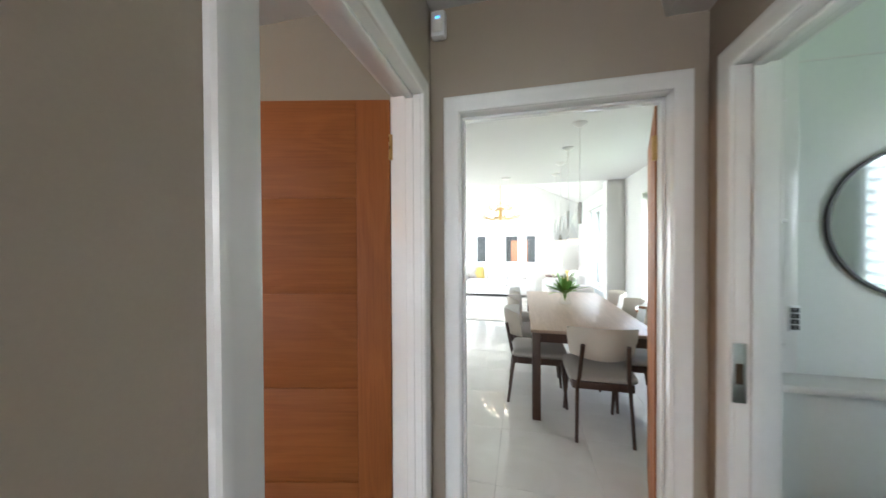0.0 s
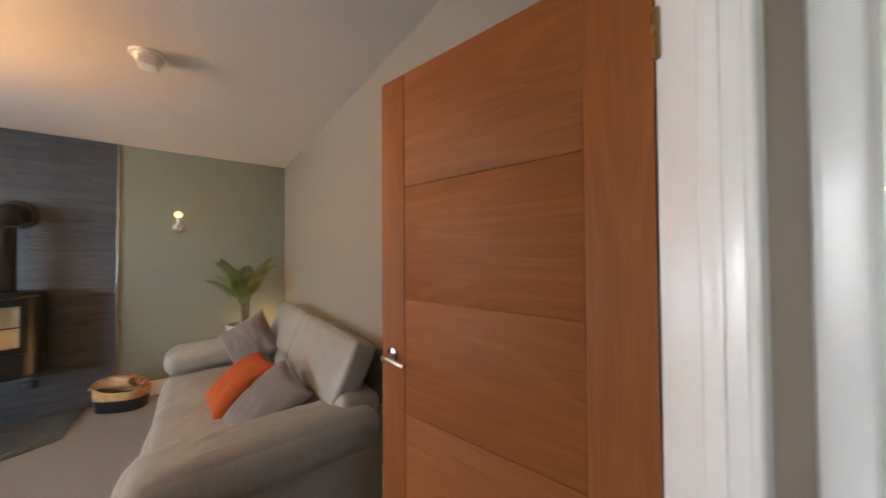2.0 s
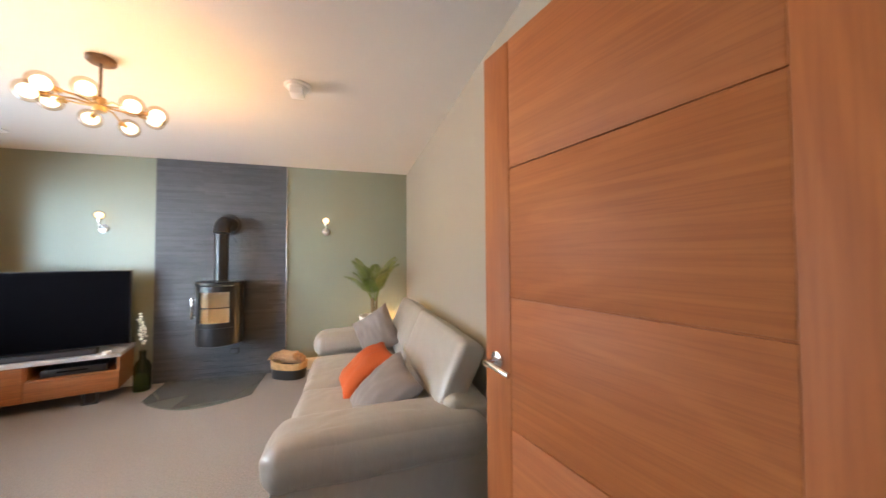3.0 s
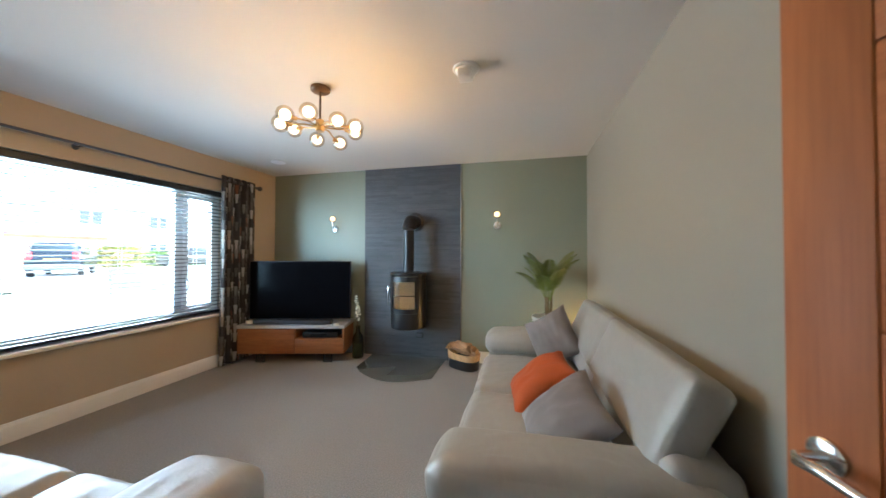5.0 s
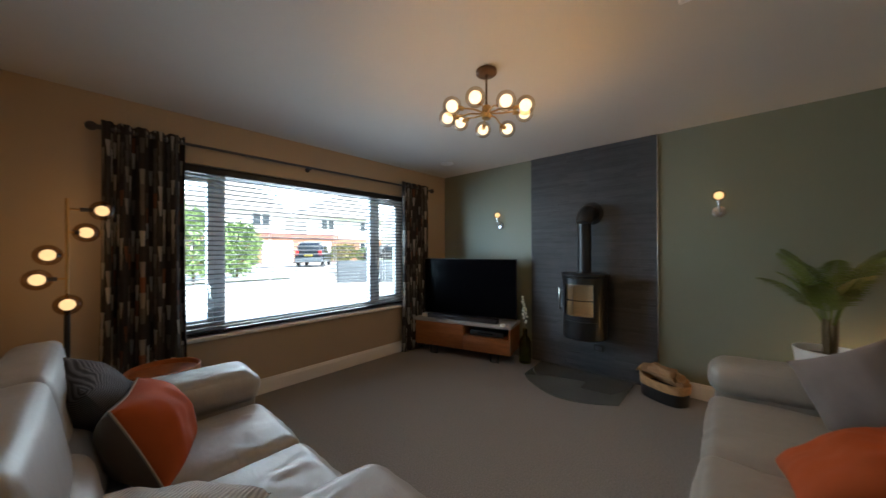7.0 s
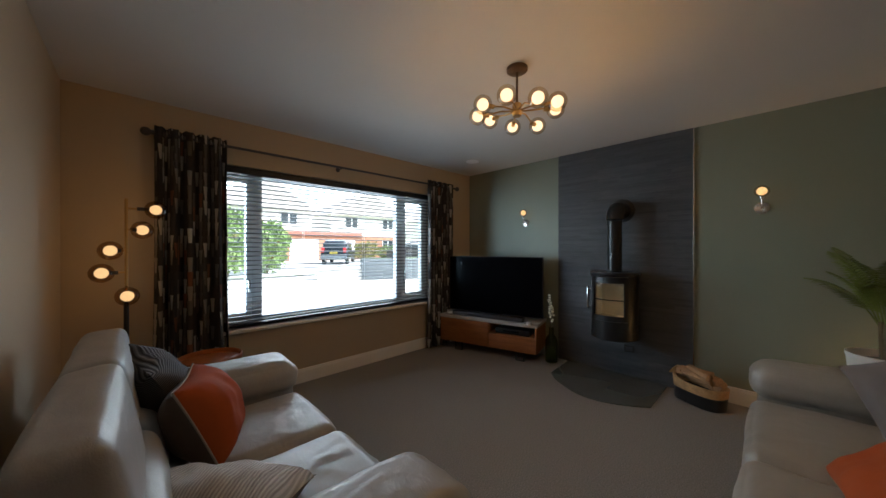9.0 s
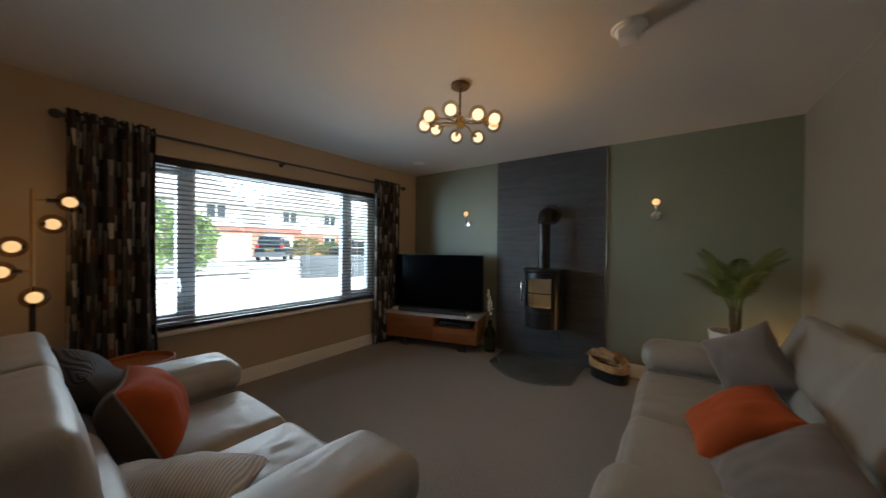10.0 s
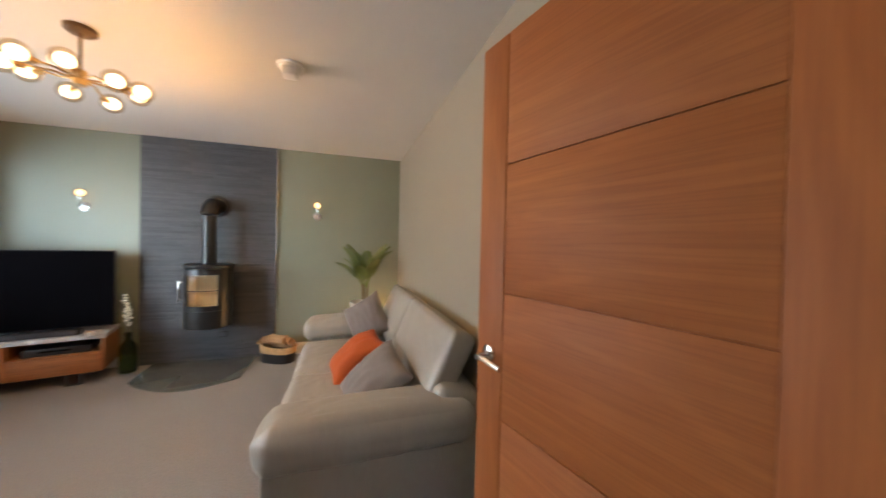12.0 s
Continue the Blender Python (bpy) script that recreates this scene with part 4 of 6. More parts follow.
tv = thing("television", "large flat black television, switched off", "television", (-3.562, -1.337, 0.466), TVA)
part("screen_panel", box(-0.215, -0.185, -0.655, 0.655, 0.04, 0.79, 0.004), BLACK, tv)
part("screen", box(-0.1845, -0.183, -0.645, 0.645, 0.052, 0.78), SCREEN, tv, "dark glossy screen")
part("rear_housing", box(-0.25, -0.215, -0.4, 0.4, 0.1, 0.55, 0.01), BLACK, tv)
part("stand_neck", box(-0.215, -0.19, -0.12, 0.12, 0.0, 0.05, 0.004), BLACK, tv)
part("stand_foot", box(-0.30, -0.10, -0.25, 0.25, 0.0, 0.010, 0.003), BLACK, tv)
bar = thing("soundbar", "long low black soundbar on the cabinet", "soundbar", (-3.562, -1.337, 0.466), TVA)
part("body", box(-0.10, -0.02, -0.52, 0.46, 0.0, 0.058, 0.012), BLACK, bar)
part("grille", box(-0.0205, -0.0185, -0.5, 0.44, 0.012, 0.046), GUNMETAL, bar)
puck = thing("small_speaker", "small round white smart speaker on the cabinet", "speaker", (-3.50, -1.93, 0.466))
part("body", lathe([(0, 0), (0.042, 0), (0.048, 0.008), (0.048, 0.03), (0.04, 0.04), (0, 0.042)], 28), CHINA, puck)
puck = thing("small_candle", "small white candle pot on the cabinet", "candle", (-3.66, -0.80, 0.466))
part("pot", lathe([(0, 0), (0.026, 0), (0.03, 0.006), (0.03, 0.03), (0.024, 0.03), (0.022, 0.024), (0, 0.024)], 24), CHINA, puck)

vase = thing("floor_vase", "green glass bottle vase with white flower sprays", "vase", (-3.95, -0.665, 0.0))
part("bottle", lathe([(0, 0.002), (0.066, 0.002), (0.072, 0.012), (0.072, 0.25), (0.055, 0.295), (0.028, 0.33), (0.028, 0.40), (0.033, 0.41), (0.025, 0.41), (0.023, 0.33), (0.05, 0.29), (0.066, 0.245), (0.066, 0.015), (0, 0.012)], 36), BOTTLE, vase)
rng = random.Random(11)
for k in range(3):
    tip = Vector((rng.uniform(-0.04, 0.06), rng.uniform(-0.04, 0.05), 0.66 + 0.06 * k))
    pts = [Vector((0, 0, 0.03)).lerp(tip, s) + Vector((0, 0, 0)) for s in (0, 0.3, 0.6, 1)]
    stem = part("flower_stem", tube(pts, 0.0028, 8), STEM, vase)
    bm = bmesh.new()
    for q in range(9):
        p = pts[-1].lerp(pts[2], q / 11) + Vector((rng.uniform(-0.02, 0.02), rng.uniform(-0.02, 0.02), 0))
        join(bm, lathe([(0, 0), (0.010, 0.004), (0.016, 0.014), (0.012, 0.022), (0, 0.016)], 7, Matrix.Translation(p)))
    part("blossom", bm, PETAL, stem, "white blossoms")

# ---- lights of the living room ----


def globe_lamp(parent, at, r=0.062, glass=SMOKED, bulb=BULB, watts=0.0, inner=0.6):
    g = part("glass_globe", ball(r, at, 28), glass, parent)
    g.visible_shadow = False
    b = part("bulb", ball(r * inner, at, 20), bulb, g)
    b.visible_shadow = False
    if watts:
        bulb_lamp("bulb_light", parent.matrix_basis @ Vector(at), watts, r * inner)
    return g


ch = thing("chandelier", "brass chandelier with nine smoked glass globes", "chandelier", (-2.075, 0.07, 0))
part("ceiling_cup", lathe([(0, 2.47), (0.055, 2.47), (0.065, 2.478), (0.065, 2.498), (0, 2.498)], 32), BRONZE, ch)
part("rod", tube([(0, 0, 2.27), (0, 0, 2.475)], 0.007, 12), BRONZE, ch)
part("hub", lathe([(0, 2.195), (0.026, 2.195), (0.029, 2.2), (0.029, 2.268), (0.026, 2.273), (0, 2.273)], 28), BRASS, ch)
for k in range(9):
    a = radians(k * 40 + 20)
    rr, zz = 0.25, (2.22, 2.197, 2.22, 2.245, 2.20, 2.22, 2.25, 2.222, 2.222)[k]
    c, s = math.cos(a), math.sin(a)
    arm = part("arm", tube([(0.02 * c, 0.02 * s, 2.228), (0.1 * c, 0.1 * s, 2.236), (0.17 * c, 0.17 * s, zz + 0.004), ((rr - 0.05) * c, (rr - 0.05) * s, zz)], 0.0052, 10), BRASS, ch)
    part("socket", tube([((rr - 0.075) * c, (rr - 0.075) * s, zz), ((rr - 0.035) * c, (rr - 0.035) * s, zz)], 0.014, 14), BRASS, arm)
    globe_lamp(ch, (rr * c, rr * s, zz), 0.056, CLEAR_GLOBE, BULB, 0.62, 0.62)


def wall_light(y):
    ob = thing("wall_light", "chrome wall light with a lit glass globe", "wall light", (-4.14, y, 1.70), group="wall lights beside the slate")
    part("backplate", lathe([(0, 0), (0.045, 0), (0.048, 0.004), (0.048, 0.014), (0.03, 0.02), (0, 0.02)], 32, pose(0.001, 0, 0, 0, 90, 0)), CHROME, ob)
    part("arm", tube([(0.02, 0, 0), (0.045, 0, 0), (0.066, 0, 0.012), (0.075, 0, 0.04), (0.075, 0, 0.075)], 0.007, 12), CHROME, ob)
    part("socket", lathe([(0, 0.07), (0.016, 0.07), (0.02, 0.085), (0.02, 0.095), (0, 0.095)], 20, Matrix.Translation((0.075, 0, 0))), CHROME, ob)
    globe_lamp(ob, (0.075, 0, 0.135), 0.048, CLEAR_GLOBE, BULB_WALL, 0.44, 0.7)


wall_light(1.125)
wall_light(-1.125)

fl = thing("floor_lamp", "slim floor lamp with five amber glass globes", "floor lamp", (-0.30, -1.86, 0))
part("base", lathe([(0, 0.0), (0.13, 0.0), (0.135, 0.006), (0.13, 0.018), (0.02, 0.026), (0, 0.026)], 40), BLACK, fl)
part("lower_pole", tube([(0, 0, 0.02), (0, 0, 1.0)], 0.014, 16), BLACK, fl, "black lower pole")
part("upper_pole", tube([(0, 0, 1.0), (0, 0, 1.70)], 0.009, 14), BRASS, fl, "brass upper pole")
for dx, dy, z in ((-0.15, 0.0, 1.635), (-0.08, -0.02, 1.49), (0.075, 0.02, 1.347), (0.115, 0.02, 1.20), (-0.005, 0.08, 1.045)):
    arm = part("arm", tube([(0, 0, z), (dx * 0.6, dy * 0.6, z)], 0.006, 10), BRASS, fl)
    part("socket", tube([(dx * 0.35, dy * 0.35, z), (dx * 0.72, dy * 0.72, z)], 0.013, 12), GUNMETAL, arm)
    globe_lamp(fl, (dx, dy, z), 0.062, SMOKED, BULB_SOFT, 0.08, 0.55)

up = thing("uplighter", "small black floor uplighter behind the sofa", "uplighter", (-3.97, 2.0, 0))
part("can", lathe([(0, 0), (0.06, 0), (0.06, 0.16), (0.05, 0.16), (0.048, 0.08), (0, 0.08)], 28), BLACK, up)
part("lens", lathe([(0, 0.09), (0.045, 0.09), (0.045, 0.1), (0, 0.1)], 24), BULB_SOFT, up)
bulb_lamp("uplighter_bulb", (-3.99, 2.02, 0.34), 1.5, 0.03)

sd = thing("smoke_detector", "round white smoke detector on the ceiling", "smoke detector", (-2.09, 1.09, 2.5))
part("base", lathe([(0, -0.014), (0.078, -0.014), (0.083, -0.009), (0.083, -0.001), (0, -0.001)], 36), UPVC, sd)
part("cover", lathe([(0, -0.052), (0.042, -0.052), (0.053, -0.046), (0.068, -0.016), (0, -0.014)], 36), UPVC, sd)
part("sensor_body", box(-0.012, 0.078, -0.042, 0.042, -0.088, -0.034, 0.010), UPVC, sd)
cv = thing("ceiling_vent", "small round white ceiling vent", "vent", (-3.516, -1.541, 2.5))
part("ring", lathe([(0.035, -0.001), (0.085, -0.001), (0.085, -0.008), (0.07, -0.014), (0.04, -0.012), (0.035, -0.001)], 36), UPVC, cv)
part("disc", lathe([(0, -0.022), (0.045, -0.02), (0.05, -0.014), (0, -0.006)], 32), UPVC, cv)

# ---- sofas ----


def sofa(place, turn, L, D, arm_w, seats, label, leather_mat, ridge_y, ridge_z, back_x, lean, seed, wedge=None):
    """x runs along the sofa, the front faces -y."""
    ob = thing("sofa", label, "sofa", place, turn)
    h = L / 2
    part("base", soft_box(-h + 0.05, h - 0.05, -D + 0.07, -0.04, 0.055, 0.33, 0.03, (0, 0.006, 0), 10), leather_mat, ob)
    for x in (-h + 0.14, h - 0.14):
        for y in (-D + 0.14, -0.12):
            part("foot", lathe([(0, 0), (0.022, 0), (0.028, 0.06), (0, 0.06)], 16, Matrix.Translation((x, y, 0))), BLACK, ob)
    for s in (-1, 1):
        a, b = sorted((s * (h - arm_w + 0.02), s * (h - 0.02)))
        arm = part("arm", soft_box(a, b, -D + 0.035, -0.06, 0.06, 0.52, 0.025, (0.004, 0.006, 0), 10, 0.002, seed), leather_mat, ob)
        a, b = sorted((s * (h - arm_w - 0.01), s * (h + 0.015)))
        pad = soft_box(a, b, -D, -0.07, 0.445, 0.645, 0.085, (0.006, 0.008, 0.016), 34, 0.006, seed + s, ((0.0, -0.45, 0.10, 0.004, 0.5), (0.2, 0.35, 0.09, 0.003, 2.2)))
        for v in pad.verts:
            k = max(0, (-v.co.y - 0.3) / D)
            v.co.z -= 0.03 * k * k
        part("arm_pad", pad, leather_mat, arm)
    w = (L - 2 * arm_w) / seats
    for k in range(seats):
        a = -h + arm_w + k * w
        cushion = soft_box(a + 0.004, a + w - 0.004, -D + 0.01, -0.26, 0.26, 0.455, 0.06, (0.0, 0.014, 0.022), 40, 0.007, seed + 3 * k, ((0.15, -0.55, 0.10, 0.0045, 0.4), (-0.5, -0.3, 0.09, 0.003, 1.6), (0.4, 0.2, 0.12, 0.003, 2.4)))
        part("seat_cushion", cushion, leather_mat, ob)
    x0, x1 = back_x
    for a, b in zip(x0, x1):
        slab = soft_box(a + 0.003, b + (0.07 if b == x1[-1] else -0.003), -0.12, 0.12, 0.0, 0.27, 0.06, (0, 0.014, 0), 14, 0.005, seed + a)
        part("back_cushion", (slab.transform(pose(0, ridge_y - 0.10, 0.43, -12)), slab)[1], leather_mat, ob)
        slab = soft_box(a - 0.006, b + 0.006, -0.075, 0.075, -0.36, 0.0, 0.034, (0.006, 0.014, 0.006), 20, 0.005, seed + b)
        for v in slab.verts:
            if wedge:
                v.co.y *= 1 - wedge * v.co.z / 0.36
            elif v.co.y > 0:
                v.co.y *= 1 + 0.55 * v.co.z
        part("headrest", (slab.transform(pose(0, ridge_y, ridge_z, -lean)), slab)[1], leather_mat, ob)
        hinge = tube([(b - 0.03, 0.035, -0.345), (b + 0.025, 0.035, -0.345)], 0.011, 12)
        hinge.transform(pose(0, ridge_y, ridge_z, -lean))
        part("headrest_hinge", hinge, CHROME, ob, "small chrome hinge")
    part("rear_panel", soft_box(-h + 0.08, h - 0.08, -0.06, -0.02, 0.30, 0.62, 0.018, (0, 0, 0), 6), leather_mat, ob)
    return ob


# the long sofa along the pale wall
sofa((-2.30, 2.12, 0), 0, 2.18, 1.03, 0.30, 2, "long pale stone leather sofa with raised headrests", LEATHER, -0.085, 0.93, ((-0.97, -0.05), (-0.05, 0.94)), 24, 3)
# the two-seat sofa against the hall wall
sofa((-0.02, -0.36, 0), -90, 1.84, 1.10, 0.33, 2, "two-seat pale grey leather sofa against the hall wall", LEATHER_COOL, -0.21, 0.955, ((-0.58, 0.08), (0.08, 0.77)), 4, 8, 0.45)


def cushion(label, place, turn, size, t, material, seed, back=None, trim=None, flop=0.0, spin=0.0):
    ob = thing("scatter_cushion", label, "cushion", (0, 0, 0))
    ob.matrix_basis = pose(*place, *turn) @ pose(0, 0, 0, 0, 0, spin)
    cover = part("cover", pillow(size[0], size[1], t, 26, seed, flop), material, ob)
    if back:
        cover.data.materials.append(back)
        for f in cover.data.polygons:
            f.material_index = 1 if f.normal.z < 0 else 0
    if trim:
        w, h = size[0] / 2 * 0.985, size[1] / 2 * 0.985
        loop = []
        for k in range(64):
            a = 2 * math.pi * k / 64
            c, s = math.cos(a), math.sin(a)
            m = max(abs(c), abs(s))
            u, v = c / m, s / m
            loop.append((u * w * (1 - 0.088 * (1 - v * v)), v * h * (1 - 0.088 * (1 - u * u)), flop * u * u))
        loop.append(loop[0])
        part("trim", tube(loop, 0.005, 6), trim, ob, "pale fringed edge")
    return ob


VELVET_BROWN = velvet("brown_velvet", (0.10, 0.075, 0.06), 0.2)
FRINGE = surface("fringe_cloth", (0.30, 0.25, 0.20), 0.9, fine=200, vary=0.3, bump=0.6)
cushion("grey velvet cushion propped in the sofa corner", (-2.90, 1.66, 0.675), (76, 0, 58), (0.40, 0.40), 0.20, VELVET_GREY, 1, spin=33)
cushion("plump burnt orange velvet cushion on the long sofa", (-2.19, 1.535, 0.575), (37, 0, 6), (0.43, 0.43), 0.21, VELVET_ORANGE, 2, trim=FRINGE)
cushion("large grey velvet cushion lying on the long sofa", (-1.715, 1.61, 0.585), (44, 0, 22), (0.42, 0.42), 0.19, VELVET_GREY, 3, spin=-18)
cushion("burnt orange velvet cushion with a brown back and fringed edge", (-0.565, -0.555, 0.635), (66, 0, -106), (0.36, 0.38), 0.27, VELVET_ORANGE, 4, back=VELVET_BROWN, trim=FRINGE)
cushion("charcoal corded cushion leaning on the two-seat sofa's back", (-0.43, -0.82, 0.675), (60, 0, -78), (0.50, 0.50), 0.25, CORD_GREY, 5, spin=8)
cushion("pale ribbed cushion lying flat on the two-seat sofa", (-0.50, -0.06, 0.55), (12, 0, -42), (0.36, 0.58), 0.19, CORD_PALE, 6, back=VELVET_BROWN, spin=90)

st = thing("side_table", "round brown wooden tray table behind the sofa arm", "side table", (-0.74, -1.70, 0))
part("tray", lathe([(0, 0.525), (0.20, 0.525), (0.205, 0.53), (0.205, 0.565), (0.198, 0.57), (0.192, 0.565), (0.192, 0.537), (0, 0.537)], 44), OAK, st)
for k in range(3):
    a = radians(90 + 120 * k)
    part("leg", tube([(0.09 * math.cos(a), 0.09 * math.sin(a), 0.528), (0.17 * math.cos(a), 0.17 * math.sin(a), 0.0)], 0.014, 12, r_end=0.010), CABINET, st)

# ---- palm ----


def palm():
    ob = thing("potted_palm", "green potted palm with arching fronds in a tall pale pot", "potted plant", (-3.73, 1.69, 0))
    part("pot", lathe([(0, 0.0), (0.105, 0.0), (0.115, 0.01), (0.165, 0.66), (0.17, 0.675), (0.17, 0.69), (0.158, 0.69), (0.152, 0.64), (0, 0.64)], 40), CHINA, ob)
    part("soil", lathe([(0, 0.655), (0.08, 0.65), (0.153, 0.642)], 24), BRONZE, ob)
    rng = random.Random(21)
    for k in range(3):
        a = rng.uniform(0, 6.28)
        part("stem", tube([(0.02 * math.cos(a + k), 0.02 * math.sin(a + k), 0.645), (0.03 * math.cos(a + k), 0.03 * math.sin(a + k), 0.80), (0.035 * math.cos(a + k), 0.035 * math.sin(a + k), 0.9)], 0.016, 10, r_end=0.01), STEM, ob)
    n = 13
    for k in range(n):
        a = 2 * math.pi * k / n + rng.uniform(-0.25, 0.25)
        reach, rise = rng.uniform(0.20, 0.38), rng.uniform(0.30, 0.56)
        droop = rng.uniform(0.0, 0.05)
        if math.sin(a) > 0.3:
            reach *= 0.85
        d, side = Vector((math.cos(a), math.sin(a), 0)), Vector((-math.sin(a), math.cos(a), 0))
        spine = []
        for j in range(33):
            s = j / 32
            spine.append(Vector((0, 0, 0.86)) + d * (0.03 + reach * (0.55 * s + 0.45 * s * s)) + Vector((0, 0, rise * (1.35 * s - 0.35 * s * s) - droop * s ** 4 * 1.6)))
        frond = bmesh.new()
        join(frond, tube(spine, 0.0045, 6, r_end=0.0012))
        for j in range(8, 33):
            s = j / 32
            ln = 0.125 * math.sin(math.pi * min(1, 0.18 + 0.8 * s)) ** 0.7 * rng.uniform(0.85, 1.1)
            t = (spine[min(j + 1, 32)] - spine[j - 1]).normalized()
            for sgn in (-1, 1):
                out = (side * sgn * 0.9 + t * 0.6 + Vector((0, 0, 0.12))).normalized()
                nrm = out.cross(t).normalized()
                wdt = 0.0062
                base = spine[j]
                pts = []
                for q, ww in ((0, 0.25), (0.3, 1.0), (0.65, 0.8), (1.0, 0.04)):
                    p = base + out * ln * q - Vector((0, 0, 0.07 * q * q * ln / 0.2))
                    wv = (t - out * t.dot(out)).normalized()
                    pts.append((p - wv * wdt * ww, p + nrm * 0.003 * ww, p + wv * wdt * ww))
                vs = [[frond.verts.new(c) for c in row] for row in pts]
                for r0, r1 in zip(vs, vs[1:]):
                    frond.faces.new((r0[0], r0[1], r1[1], r1[0]))
                    frond.faces.new((r0[1], r0[2], r1[2], r1[1]))
        part("frond", frond, LEAF, ob, sharp=60)
    return ob


palm()

# ---- hall ----
al = thing("alarm_sensor", "white corner alarm sensor with a lit blue light", "alarm sensor", (0.175, 2.2, 2.37))
part("case", box(-0.032, 0.032, -0.045, -0.001, -0.055, 0.055, 0.012), UPVC, al)
part("lens", box(-0.022, 0.022, -0.049, -0.044, -0.04, 0.01, 0.003), CHINA, al)
part("indicator", box(-0.01, 0.01, -0.0485, -0.044, 0.018, 0.026, 0.002), LED, al, "lit blue indicator")

# front door is unseen, added as the reason for the hall's light
fd = thing("door_front", "unseen white front door with a large frosted pane, added to close the hall", "door", (0.65, -1.75, 0), kind="structure")
bar_frame(fd, "door_leaf", -0.398, 0.398, 0.802, 2.198, -0.03, 0.02, 0.09, UPVC)
part("pane", box(-0.31, 0.31, -0.008, 0.0, 0.89, 2.11), FROSTED, fd)

# ---- cloakroom ----
mir = thing("round_mirror", "round wall mirror with a thin black frame", "mirror", (1.745, 2.199, 1.505))
part("glass", lathe([(0, 0.006), (0.238, 0.006), (0.238, 0.0)], 64, pose(0, 0, 0, 90)), surface("mirror_silver", (0.9, 0.92, 0.91), 0.02, metal=1.0, vary=0.0, bump=0.0), mir)
part("frame", lathe([(0.238, 0.0), (0.248, 0.0), (0.248, 0.013), (0.238, 0.013), (0.238, 0.0)], 64, pose(0, 0, 0, 90)), BLACK, mir)
led = thing("ledge", "white boxed ledge along the cloakroom wall", "ledge", (0, 0, 0), kind="structure")
part("top", box(1.30, 2.58, 2.07, 2.198, 0.972, 0.998, 0.008), GLOSS, led)
part("front_panel", box(1.30, 2.58, 2.115, 2.125, 0.002, 0.975, 0.002), PANEL, led)
strip = thing("wall_panel", "tall white wall panel with screw caps", "panel", (0, 0, 0), kind="structure")
part("board", box(1.345, 1.42, 2.186, 2.199, 0.97, 2.1, 0.003), GLOSS, strip)
for z in (1.09, 1.515, 1.93):
    part("screw_cap", lathe([(0, 0), (0.008, 0), (0.006, 0.005), (0, 0.006)], 16, pose(1.383, 2.186, z, 90)), GLOSS, strip)
tr = thing("panel_joint", "thin horizontal joint bead of the wall panels", "trim", (0, 0, 0), kind="structure")
part("bead", box(1.30, 1.50, 2.196, 2.1985, 1.512, 1.517), GLOSS, tr)
part("bead", box(1.42, 2.58, 2.196, 2.1985, 2.05, 2.055), GLOSS, tr)
cp = thing("wall_control", "small white wall control with eight dark buttons", "control", (1.408, 2.186, 1.185))
part("plate", box(-0.016, 0.016, -0.006, 0.0, -0.045, 0.045, 0.003), UPVC, cp)
for i in range(2):
    for j in range(4):
        part("button", box(-0.0125 + 0.013 * i, -0.0015 + 0.013 * i, -0.010, -0.006, -0.038 + 0.0195 * j, -0.021 + 0.0195 * j, 0.002), BLACK, cp)
cw = thing("window_2", "cloakroom window with white slatted shutters", "window", (0, 0, 0), kind="structure")
bm = bmesh.new()
box(2.61, 2.66, 0.91, 0.95, 0.95, 2.05, bm=bm)
box(2.61, 2.66, 1.76, 1.80, 0.95, 2.05, bm=bm)
box(2.61, 2.66, 0.95, 1.76, 0.95, 0.99, bm=bm)
box(2.61, 2.66, 0.95, 1.76, 2.01, 2.05, bm=bm)
part("window_frame", bm, UPVC, cw)
for k in range(14):
    s = part("louvre", box(-0.03, 0.03, 0.955, 1.755, -0.004, 0.004, 0.002), UPVC, cw)
    s.matrix_basis = pose(2.635, 0, 1.03 + k * 0.072, 0, 40, 0)

# ---- dining room ----


